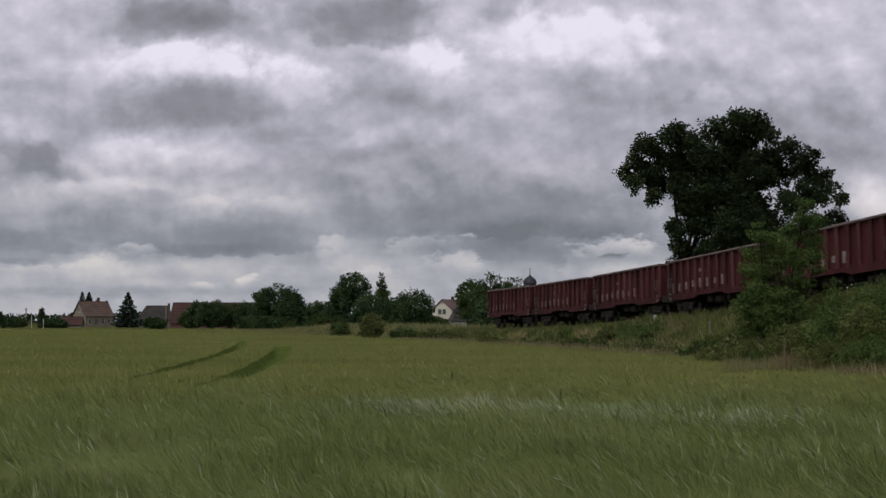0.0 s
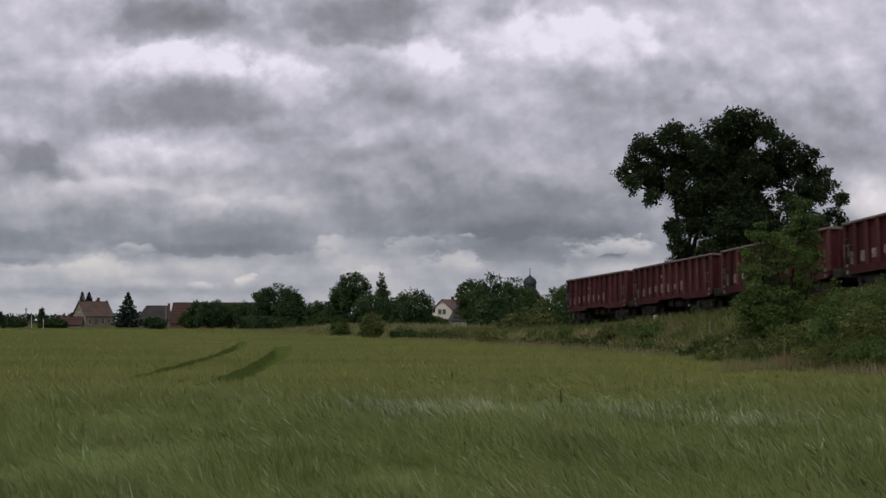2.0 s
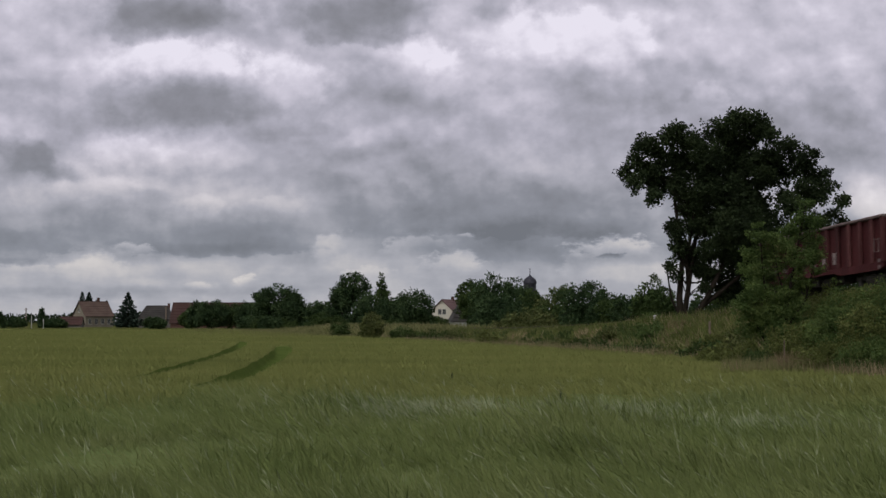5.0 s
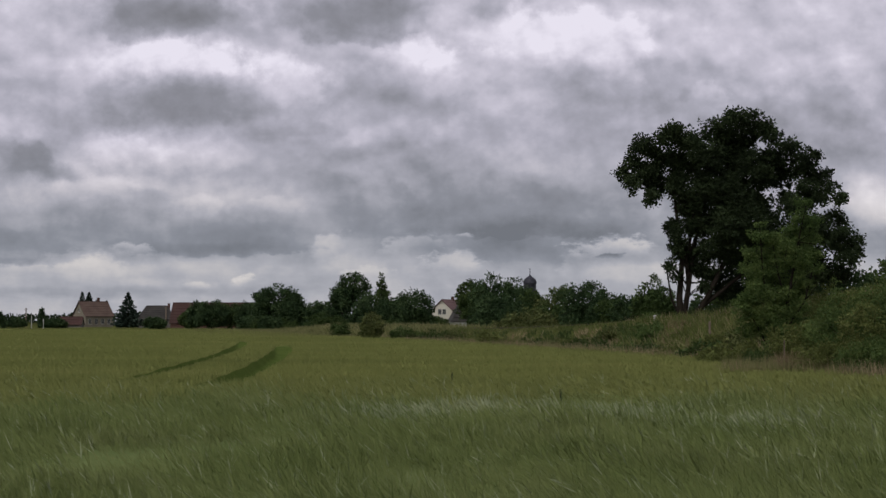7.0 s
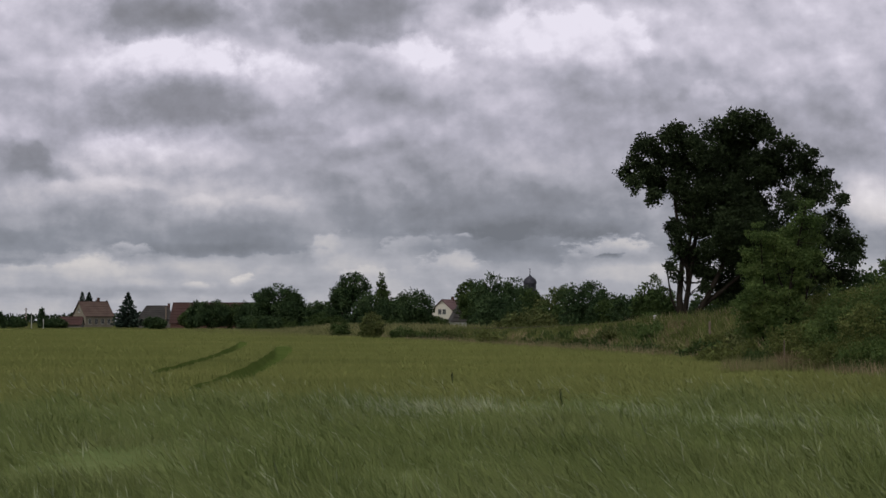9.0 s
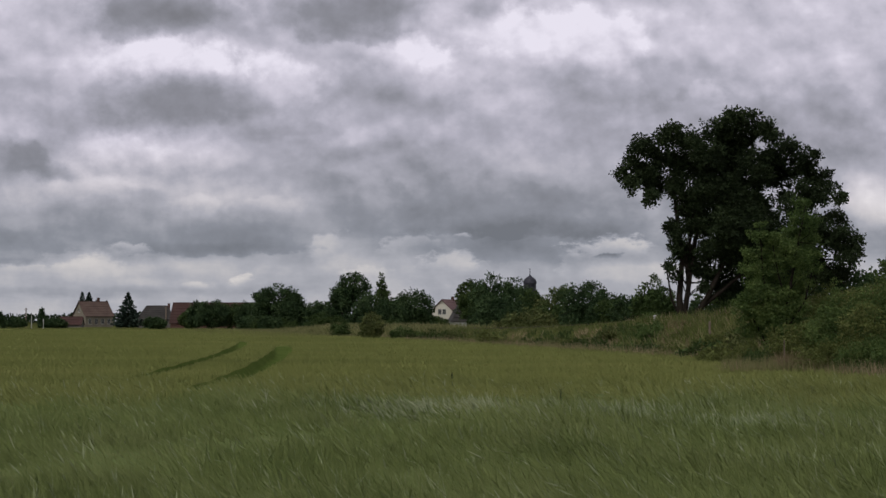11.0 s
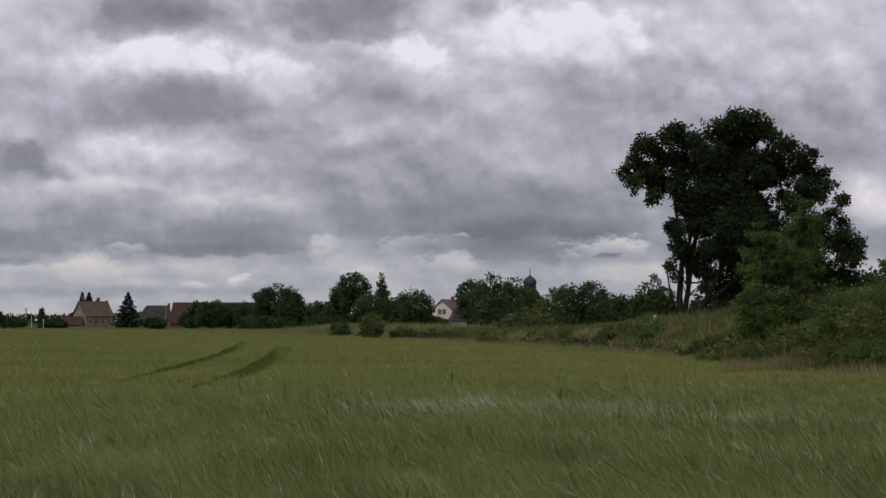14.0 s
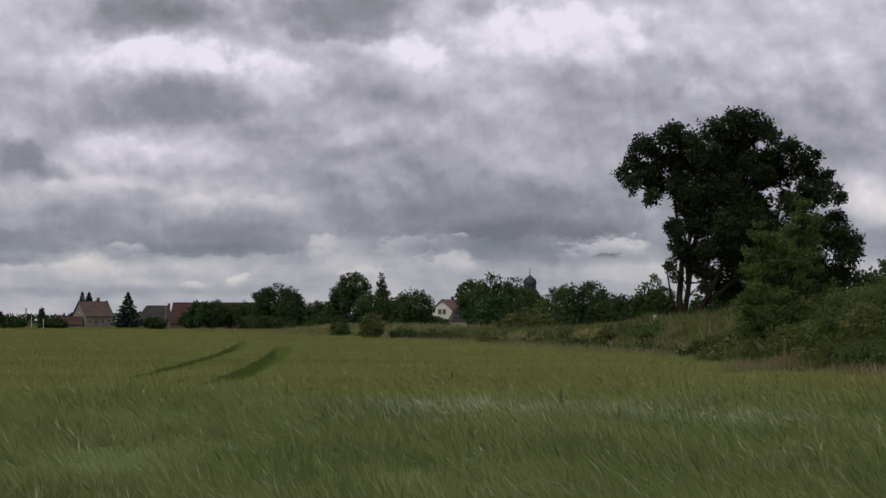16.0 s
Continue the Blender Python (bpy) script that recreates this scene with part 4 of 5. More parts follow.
def build_oak():
    """The great oak beyond the track; lobes stand round its crown's ragged outline."""
    y = 104.0
    x0, z0 = 16.24, float(ground_z(16.24, 104.0))
    rng = np.random.default_rng(31)
    west = ((12.63, 12.32, 0.39), (12.87, 11.36, 0.39), (13.13, 13.29, 0.46), (13.71, 14.25, 0.50), (14.10, 12.32, 0.85), (14.10, 10.71, 0.50), (15.06, 14.83, 0.62), (15.83, 15.21, 0.42), (15.25, 13.48, 1.00), (16.41, 14.44, 0.69), (16.60, 12.90, 0.77), (14.95, 11.63, 0.62))
    middle = ((17.56, 14.56, 0.65), (17.76, 13.29, 1.00), (18.80, 15.33, 0.77), (19.80, 15.87, 0.58), (20.95, 15.94, 0.58), (21.80, 15.33, 0.54), (22.19, 14.44, 0.54), (20.26, 14.44, 1.23), (19.11, 12.71, 1.31), (21.22, 12.71, 1.31), (22.57, 13.09, 0.77))
    east = ((23.73, 13.98, 0.54), (24.04, 14.56, 0.23), (23.34, 12.32, 0.77), (24.50, 12.90, 0.69), (25.27, 13.40, 0.39), (25.46, 12.32, 0.62), (24.96, 13.86, 0.23), (26.35, 12.25, 0.31), (26.69, 12.71, 0.15), (26.23, 11.36, 0.42), (26.81, 10.40, 0.35), (25.27, 10.59, 0.77), (26.62, 9.43, 0.46), (27.35, 9.05, 0.31), (27.58, 8.09, 0.46), (28.27, 7.70, 0.39), (28.62, 6.93, 0.27), (26.81, 7.70, 0.77), (27.89, 6.55, 0.54), (25.27, 8.47, 1.00), (23.53, 9.93, 0.69), (27.58, 5.39, 0.50))
    heart = ((24.42, 11.32, 0.50), (23.73, 10.86, 0.46), (26.23, 5.39, 0.77), (27.19, 6.35, 0.54), (17.95, 11.17, 1.00), (19.49, 10.59, 1.31), (18.33, 9.05, 1.00), (19.88, 8.47, 1.39), (18.33, 7.12, 0.92), (21.42, 10.40, 1.00), (21.80, 8.47, 1.31), (20.26, 6.55, 1.31), (21.80, 6.16, 1.39), (23.73, 7.32, 1.31), (25.27, 6.16, 1.08), (18.33, 5.39, 0.62), (19.49, 4.62, 0.85), (21.42, 4.23, 1.00), (23.73, 5.00, 1.08))
    lobes = [(x - x0, rng.uniform(-1.5, 1.5), z - z0 - 0.22, r * 1.18 + 0.08, r * 1.3 + 0.1, r * 1.08 + 0.06) for x, z, r in west + middle + east + heart]
    thin = ((16.02, 11.17, 0.77), (16.60, 9.93, 0.77), (15.83, 8.47, 0.54), (17.37, 10.01, 0.77), (17.18, 8.47, 0.77), (16.02, 7.01, 0.54), (16.79, 6.55, 0.69), (15.45, 5.77, 0.39), (15.83, 5.00, 0.31), (17.37, 5.77, 0.62), (17.76, 4.23, 0.39), (16.02, 7.89, 0.46))
    limbs = [[(0.15, 0, -0.3, 0.55), (0.12, 0, 0.6, 0.42), (0.0, 0, 1.6, 0.3), (-0.1, 0.2, 3.6, 0.22), (0.15, 0.3, 6.5, 0.16), (-0.3, 0.2, 9.5, 0.1), (-0.5, 0, 11.5, 0.05)],
             [(0.1, 0, 0.5, 0.28), (0.8, -0.3, 2.1, 0.22), (1.7, -0.4, 3.6, 0.18), (3.2, 0, 6.5, 0.15), (4.2, 0.3, 10, 0.09)],
             [(0.0, 0, 1.0, 0.22), (0.6, 0.4, 4.6, 0.17), (1.2, 0.6, 8.2, 0.12), (1.4, 0.3, 11, 0.06)],
             [(0.6, 0, 1.2, 0.12), (1.7, -0.6, 1.75, 0.09), (2.6, -0.8, 1.5, 0.06), (3.4, -0.8, 1.2, 0.03)],
             [(0.0, 0, 2.0, 0.1), (-0.6, 0.4, 3.5, 0.07), (-0.9, 0.6, 5.5, 0.04)],
             [(1.2, -0.3, 2.8, 0.14), (4.5, -0.3, 5.5, 0.12), (7.2, 0, 8.2, 0.07), (8.6, 0, 10, 0.03)],
             [(3.2, 0, 6.5, 0.1), (5.8, 0.4, 7.5, 0.08), (9.6, 0.2, 6.2, 0.04), (11.2, 0.2, 4.5, 0.02)]]
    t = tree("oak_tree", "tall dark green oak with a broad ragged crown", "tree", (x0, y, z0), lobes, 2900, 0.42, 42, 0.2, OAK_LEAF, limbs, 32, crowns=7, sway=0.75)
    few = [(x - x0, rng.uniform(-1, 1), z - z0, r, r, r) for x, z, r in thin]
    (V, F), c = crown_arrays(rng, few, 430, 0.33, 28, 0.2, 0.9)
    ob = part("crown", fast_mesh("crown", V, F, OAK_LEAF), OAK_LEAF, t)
    SWAY.append((ob, 0.6, 1.0))
    twigs = []
    for p in c[:70]:
        h = p[2] * 0.8
        b = Vector((0.12 * h - 0.2, 0.2, h))
        twigs.append([(*b, 0.05), (*((b + Vector(p)) / 2 + Vector((0, 0, 0.25))), 0.035), (*p, 0.015)])
    V, F = tubes(twigs, 5)
    tagged(part("branchwork", fast_mesh("branchwork", V, F, BARK), BARK, t), kind="stuff")


def build_near_bushes():
    # young locust tree on the slope before the line
    y = 53.0
    grow = 1.128
    x0 = 11.79
    z0 = float(ground_z(x0, y))
    rows = ((11.22, 5.62, 0.26), (11.05, 5.2, 0.3), (11.4, 5.1, 0.3), (10.85, 4.75, 0.34), (11.35, 4.6, 0.38), (9.78, 5.02, 0.2), (9.72, 4.66, 0.28), (10.15, 4.5, 0.3),
            (10.6, 4.3, 0.42), (11.4, 4.1, 0.36), (9.5, 4.1, 0.3), (10.05, 3.95, 0.42), (10.85, 3.8, 0.5), (11.5, 3.55, 0.3), (9.45, 3.5, 0.38), (10.2, 3.3, 0.5),
            (11.0, 3.15, 0.48), (9.6, 2.85, 0.45), (10.4, 2.7, 0.55), (9.25, 2.5, 0.4), (9.95, 2.2, 0.55), (10.75, 2.3, 0.5), (9.4, 1.85, 0.45), (10.3, 1.6, 0.6))
    rng = np.random.default_rng(41)
    lobes = [(x * grow - x0, rng.uniform(-0.4, 0.4), 2 + (z - 2) * grow - z0, r * grow, r * grow, r * grow * 0.85) for x, z, r in rows]
    limbs = [[(0, 0, -0.1, 0.07), (0.05, 0, 1.2, 0.06), (0.2, 0, 2.6, 0.045), (0.5, 0, 4.2, 0.025), (0.75, 0, 5.3, 0.012)], [(0, 0, 0.6, 0.05), (-0.4, 0, 1.8, 0.04), (-0.6, 0, 3.2, 0.025), (-0.68, 0, 4.7, 0.01)], [(0.1, 0, 1.5, 0.04), (0.7, 0, 2.4, 0.03), (1.0, 0, 3.6, 0.015)],
             [(0.2, 0, 2.0, 0.03), (-0.1, 0.1, 3.2, 0.02), (-0.3, 0, 4.2, 0.01)], [(0, 0, 0.3, 0.04), (-0.6, -0.1, 1.2, 0.03), (-1.1, 0, 2.2, 0.012)]]
    tree("locust_tree", "young light green tree on the embankment slope", "tree", (x0, y, z0), lobes, 660, 0.19, 50, 0.08, LOCUST_LEAF, [[tuple(grow * c for c in q) for q in line] for line in limbs], 42, crowns=4, sway=0.9, flat=0.7)
    # brambles and elder round its foot
    rows = ((199.3, 44, 1.3, 1.2), (217.0, 43, 1.9, 1.1), (239.3, 42, 2.1, 2.0), (261.5, 41, 2.2, 2.4), (281.9, 40, 2.2, 2.4), (302.2, 40, 2.4, 2.5), (250.4, 39.5, 1.9, 1.2), (280.0, 38.5, 2.1, 1.3),
            (187.4, 48, 1.1, 0.9), (272.6, 46, 2.4, 2.0), (246.7, 47, 2.0, 1.6), (302.2, 38, 2.3, 1.6))
    for k, (bearing, yy, w, h) in enumerate(rows):
        u, yy, w, h = bearing / 1000, yy + 5, w * 1.1, h * 1.08
        plain_tree("bramble_bush", "tangled green bramble bush on the embankment slope", "bush", u * yy, yy, w * 1.15, h, 0.05, (BRAMBLE_LEAF, MID_LEAF, BRAMBLE_LEAF, LOCUST_LEAF)[k % 4], 50 + k, leaf=0.075, clumps=230, leaves=42, count=10, sway=0.5 if k % 3 == 0 else 0.0, group="brambles by the field")
    for k, (bearing, yy, w, top) in enumerate(((237.4, 56, 2.4, 2.7), (251.1, 54, 2.4, 3.0), (265.2, 53, 2.6, 3.15), (280.0, 52, 2.6, 3.1), (293.0, 51, 2.6, 3.2))):
        x = bearing / 1000 * yy
        g = float(ground_z(x, yy))
        plain_tree("elder_bush", "yellow-green elder bush high on the embankment slope", "bush", x, yy, w * 1.2, top - g + 0.25, 0.02, (LOCUST_LEAF, BRAMBLE_LEAF)[k % 2], 160 + k, leaf=0.075, clumps=230, leaves=42, count=10, sway=0.5, group="brambles by the field")
    # tall tree far behind the line
    plain_tree("willow_tree", "grey-green willow beyond the railway line", "tree", 35.57, 120, 6.2, 7.5, 0.3, MID_LEAF, 71, leaf=0.34, clumps=220, leaves=24)
    plain_tree("willow_tree", "grey-green willow beyond the railway line", "tree", 35.20, 125, 4.2, 5.8, 0.3, MID_LEAF, 72, leaf=0.34, clumps=140, leaves=24)


def build_line_bushes():
    """Shrubs along the embankment and beyond the track."""
    B = 1 / 1000
    # bearing in thousandths, distance, width, height, leaves
    rows = ((30.0, 100, 2.0, 1.15, BRAMBLE_LEAF), (52.2, 104, 1.9, 0.55, BRAMBLE_LEAF), (83.7, 92, 2.2, 0.65, BRAMBLE_LEAF), (120.7, 80, 2.4, 0.7, BRAMBLE_LEAF), (154.1, 68, 2.2, 0.8, BRAMBLE_LEAF), (170.7, 62, 2.0, 0.95, MID_LEAF), (180.0, 55, 1.8, 0.9, BRAMBLE_LEAF), (65.2, 98, 2.0, 0.6, MID_LEAF), (102.2, 86, 2.0, 0.7, MID_LEAF), (135.6, 75, 2.0, 0.6, MID_LEAF))
    for k, (bearing, yy, w, h, mat) in enumerate(rows):
        plain_tree("bush", "low dark green bush on the embankment slope", "bush", bearing * B * yy, yy, w * 1.1, h * 1.2, 0.03, mat, 90 + k, leaf=0.16, clumps=70, leaves=18, count=6, group="bushes on the embankment")
    rng = np.random.default_rng(77)
    for k in range(34):
        yy = 56 * (150 / 56) ** rng.random()
        d = rng.uniform(-7.6, -3.6)
        w = rng.uniform(1.0, 2.4)
        plain_tree("bush", "low tangled green bush on the embankment slope", "bush", float(rail_x(yy)) + d, yy, w, w * rng.uniform(0.34, 0.62), 0.02, (BRAMBLE_LEAF, MID_LEAF, LOCUST_LEAF, PALE_LEAF, BRAMBLE_LEAF)[k % 5], 500 + k, leaf=0.14, clumps=70, leaves=18, count=6, group="bushes on the embankment")
    # beyond the line: hedge of small trees
    rows = ((59.6, 152, 5.0, 2.7, PALE_LEAF), (44.8, 158, 3.6, 2.0, PALE_LEAF), (80.0, 160, 4.6, 5.2, MID_LEAF), (91.1, 150, 4.2, 5.6, DARK_LEAF), (102.2, 148, 3.4, 4.4, DARK_LEAF), (114.1, 146, 3.4, 4.0, MID_LEAF), (124.4, 140, 3.4, 4.1, DARK_LEAF),
            (136.3, 132, 3.0, 5.0, MID_LEAF), (144.4, 125, 2.8, 4.2, MID_LEAF), (141.1, 112, 2.2, 2.2, LOCUST_LEAF), (74.4, 170, 4.0, 5.0, PALE_LEAF), (176.3, 116, 3.4, 3.6, MID_LEAF), (191.1, 118, 3.6, 4.2, DARK_LEAF), (205.9, 116, 4.0, 4.4, DARK_LEAF), (224.4, 114, 4.0, 4.6, DARK_LEAF), (243.0, 112, 4.0, 5.6, DARK_LEAF), (261.5, 110, 4.2, 5.8, DARK_LEAF), (276.3, 112, 3.6, 3.0, MID_LEAF), (118.9, 150, 4.2, 3.8, DARK_LEAF), (130.0, 145, 3.8, 4.0, MID_LEAF), (107.8, 155, 4.0, 3.2, MID_LEAF), (65.2, 165, 4.0, 3.0, MID_LEAF), (159.6, 118, 3.0, 2.6, MID_LEAF), (170.0, 112, 3.0, 2.8, DARK_LEAF), (151.0, 114, 2.6, 2.2, MID_LEAF))
    for k, (bearing, yy, w, h, mat) in enumerate(rows):
        plain_tree("shrub", "bushy green shrub beyond the railway line", "shrub", bearing * B * yy, yy, w * 1.3, h * 1.15, 0.05, mat, 120 + k, leaf=0.26, clumps=170, leaves=24, count=11, group="hedge beyond the line", z=max(0.0, float(ground_z(bearing * B * yy, yy))))


def build_village_trees():
    B = 1 / 1000
    # bearing in thousandths, distance, width, height, foot of the crown, leaves, label
    rows = ((-108.1, 300, 8.2, 9.4, 0.5, DARK_LEAF, "dense rounded dark green tree at the field's far edge"), (-116.3, 302, 5.4, 8.6, 0.5, DARK_LEAF, "dense rounded dark green tree at the field's far edge"), (-99.6, 301, 5.0, 8.6, 0.5, DARK_LEAF, "dense rounded dark green tree at the field's far edge"), (-37.4, 306, 4.6, 8.6, 0.4, MID_LEAF, "slender grey-green tree at the edge of the village"),
            (-58.9, 310, 6.6, 12.2, 5.0, DARK_LEAF, "tall dark green tree with a loose crown at the village"), (-65.9, 315, 4.6, 10.4, 5.5, DARK_LEAF, "tall dark green tree with a loose crown at the village"), (-40.0, 305, 3.6, 11.8, 0.6, MID_LEAF, "slender grey-green tree at the edge of the village"),
            (-20.0, 290, 7.2, 7.8, 0.5, DARK_LEAF, "rounded green tree beside the white house"), (-27.4, 300, 4.5, 6.5, 0.5, DARK_LEAF, "rounded green tree beside the white house"),
            (-47.8, 300, 7.0, 7.0, 0.3, DARK_LEAF, "dark green shrub under the tall trees"), (-79.3, 330, 7.5, 5.8, 0.2, DARK_LEAF, "dark hedge tree at the edge of the village"), (-87.4, 340, 5.0, 5.5, 0.2, MID_LEAF, "dark hedge tree at the edge of the village"), (-70.0, 330, 5.0, 5.6, 0.2, DARK_LEAF, "dark hedge tree at the edge of the village"),
            (-160.7, 360, 5.0, 6.4, 0.2, DARK_LEAF, "overgrown green shrub before the red barn"), (-151.5, 350, 6.5, 6.6, 0.2, DARK_LEAF, "overgrown green shrub before the red barn"), (-138.5, 355, 6.5, 6.4, 0.2, MID_LEAF, "overgrown green shrub before the red barn"), (-127.4, 345, 5.5, 5.8, 0.2, DARK_LEAF, "overgrown green shrub before the red barn"), (-166.3, 365, 4.0, 4.4, 0.2, MID_LEAF, "overgrown green shrub before the red barn"), (-188.5, 370, 5.0, 2.6, 0.2, DARK_LEAF, "low green shrub before the grey barn"),
            (-253.3, 420, 5, 2.4, 0.1, DARK_LEAF, "dark green shrubs at the end of the village"), (-262.6, 430, 1.6, 5.4, 0.2, DARK_LEAF, "slender young tree at the end of the village"), (-279.3, 440, 5, 2.6, 0.2, DARK_LEAF, "dark green shrubs at the end of the village"), (-289.6, 420, 2.0, 4.2, 0.2, DARK_LEAF, "slender young tree at the end of the village"),
            (31.9, 190, 5.4, 7.8, 0.6, DARK_LEAF, "broad green walnut tree beside the shed"), (43.0, 195, 5.4, 7.0, 0.6, DARK_LEAF, "broad green walnut tree beside the shed"), (49.0, 200, 5.0, 7.2, 0.4, DARK_LEAF, "broad green walnut tree beside the shed"), (16.3, 200, 3.0, 7.4, 3.0, MID_LEAF, "feathery green tree above the dark roof"), (23.7, 198, 3.6, 6.8, 0.6, MID_LEAF, "broad green walnut tree beside the shed"), (37.4, 185, 6.5, 5.0, 0.3, DARK_LEAF, "green shrub beside the shed"), (57.8, 190, 3.8, 5.5, 0.3, MID_LEAF, "green shrub beside the shed"))
    for k, (bearing, yy, w, h, low, mat, lab) in enumerate(rows):
        shrub = "shrub" in lab
        plain_tree("shrub" if shrub else "tree", lab, "shrub" if shrub else "tree", bearing * B * yy, yy, w * 1.26, h, low * 0.6, mat, 200 + k * 3, leaf=0.42 if yy > 250 else 0.3, clumps=int(140 + w * 19), leaves=23, count=14, group="trees of the village", z=0.0)
    rng = np.random.default_rng(88)
    for k in range(20):
        bearing, yy = -125.6 + k * 6.3 + rng.uniform(-1.85, 1.85), rng.uniform(285, 330)
        plain_tree("shrub", "dark green undergrowth shrub along the village edge", "shrub", bearing * B * yy, yy, rng.uniform(4, 7), rng.uniform(1.8, 3.4), 0.02, (DARK_LEAF, MID_LEAF)[k % 2], 600 + k, leaf=0.4, clumps=110, leaves=22, count=8, group="undergrowth of the village", z=0.0)
    plain_tree("shrub", "small flowering shrub before the cream house", "shrub", -1.95, 330, 2.6, 2.6, 0.05, MID_LEAF, 640, leaf=0.35, clumps=60, leaves=20, count=7, z=0.0)
    plain_tree("shrub", "small flowering shrub before the cream house", "shrub", 0.50, 335, 2.0, 2.2, 0.05, MID_LEAF, 642, leaf=0.35, clumps=60, leaves=20, count=7, z=0.0)
    plain_tree("bush", "round grey-green willow bush at the field's edge", "bush", -6.01, 128, 2.5, 2.75, 0.05, PALE_LEAF, 301, leaf=0.16, clumps=170, leaves=20, count=10, z=0.0)
    plain_tree("bush", "low green bush at the field's edge", "bush", -10.05, 150, 2.4, 2.1, 0.05, MID_LEAF, 303, leaf=0.2, clumps=90, leaves=18, z=0.0)
    plain_tree("bush", "low green bush at the field's edge", "bush", -3.19, 125, 2.6, 1.4, 0.03, MID_LEAF, 305, leaf=0.18, clumps=80, leaves=18, z=0.0)
    plain_tree("bush", "low green bush at the field's edge", "bush", -0.63, 122, 2.8, 1.2, 0.03, MID_LEAF, 307, leaf=0.18, clumps=80, leaves=18, z=0.0)
    for bearing, yy, w, h, s in ((-206.3, 430, 4.4, 10.2, 1), (-236.3, 520, 4.0, 12.0, 2), (-231.9, 525, 4.6, 12.0, 3), (-227.0, 530, 3.0, 9.4, 4), (-220.4, 520, 3.2, 9.0, 5), (-83.0, 345, 2.0, 6.6, 6)):
        conifer("dark spruce with a narrow pointed top", bearing * B * yy, yy, w * 1.35, h, 400 + s)
    # woods on the horizon
    rng = np.random.default_rng(9)
    n = 15000
    x, y = rng.uniform(-640, 640, n), rng.uniform(1380, 1440, n)
    top = 8.3 + 1.2 * np.sin(x * 0.021) + 0.9 * np.sin(x * 0.13 + 1)
    p = np.stack([x, y, top * rng.random(n)], 1)
    d = unit(rng.normal(size=(n, 3)) + np.array([0, 0, 0.4]))
    s = rng.uniform(1.6, 3.6, n)
    V, F = kites(p, d, unit(np.cross(d, rng.normal(size=(n, 3)))), s, s * 0.8)
    tagged(new("far_woods", fast_mesh("far_woods", V, F, DARK_LEAF)), "dark line of distant woods on the horizon", "woods", kind="stuff")


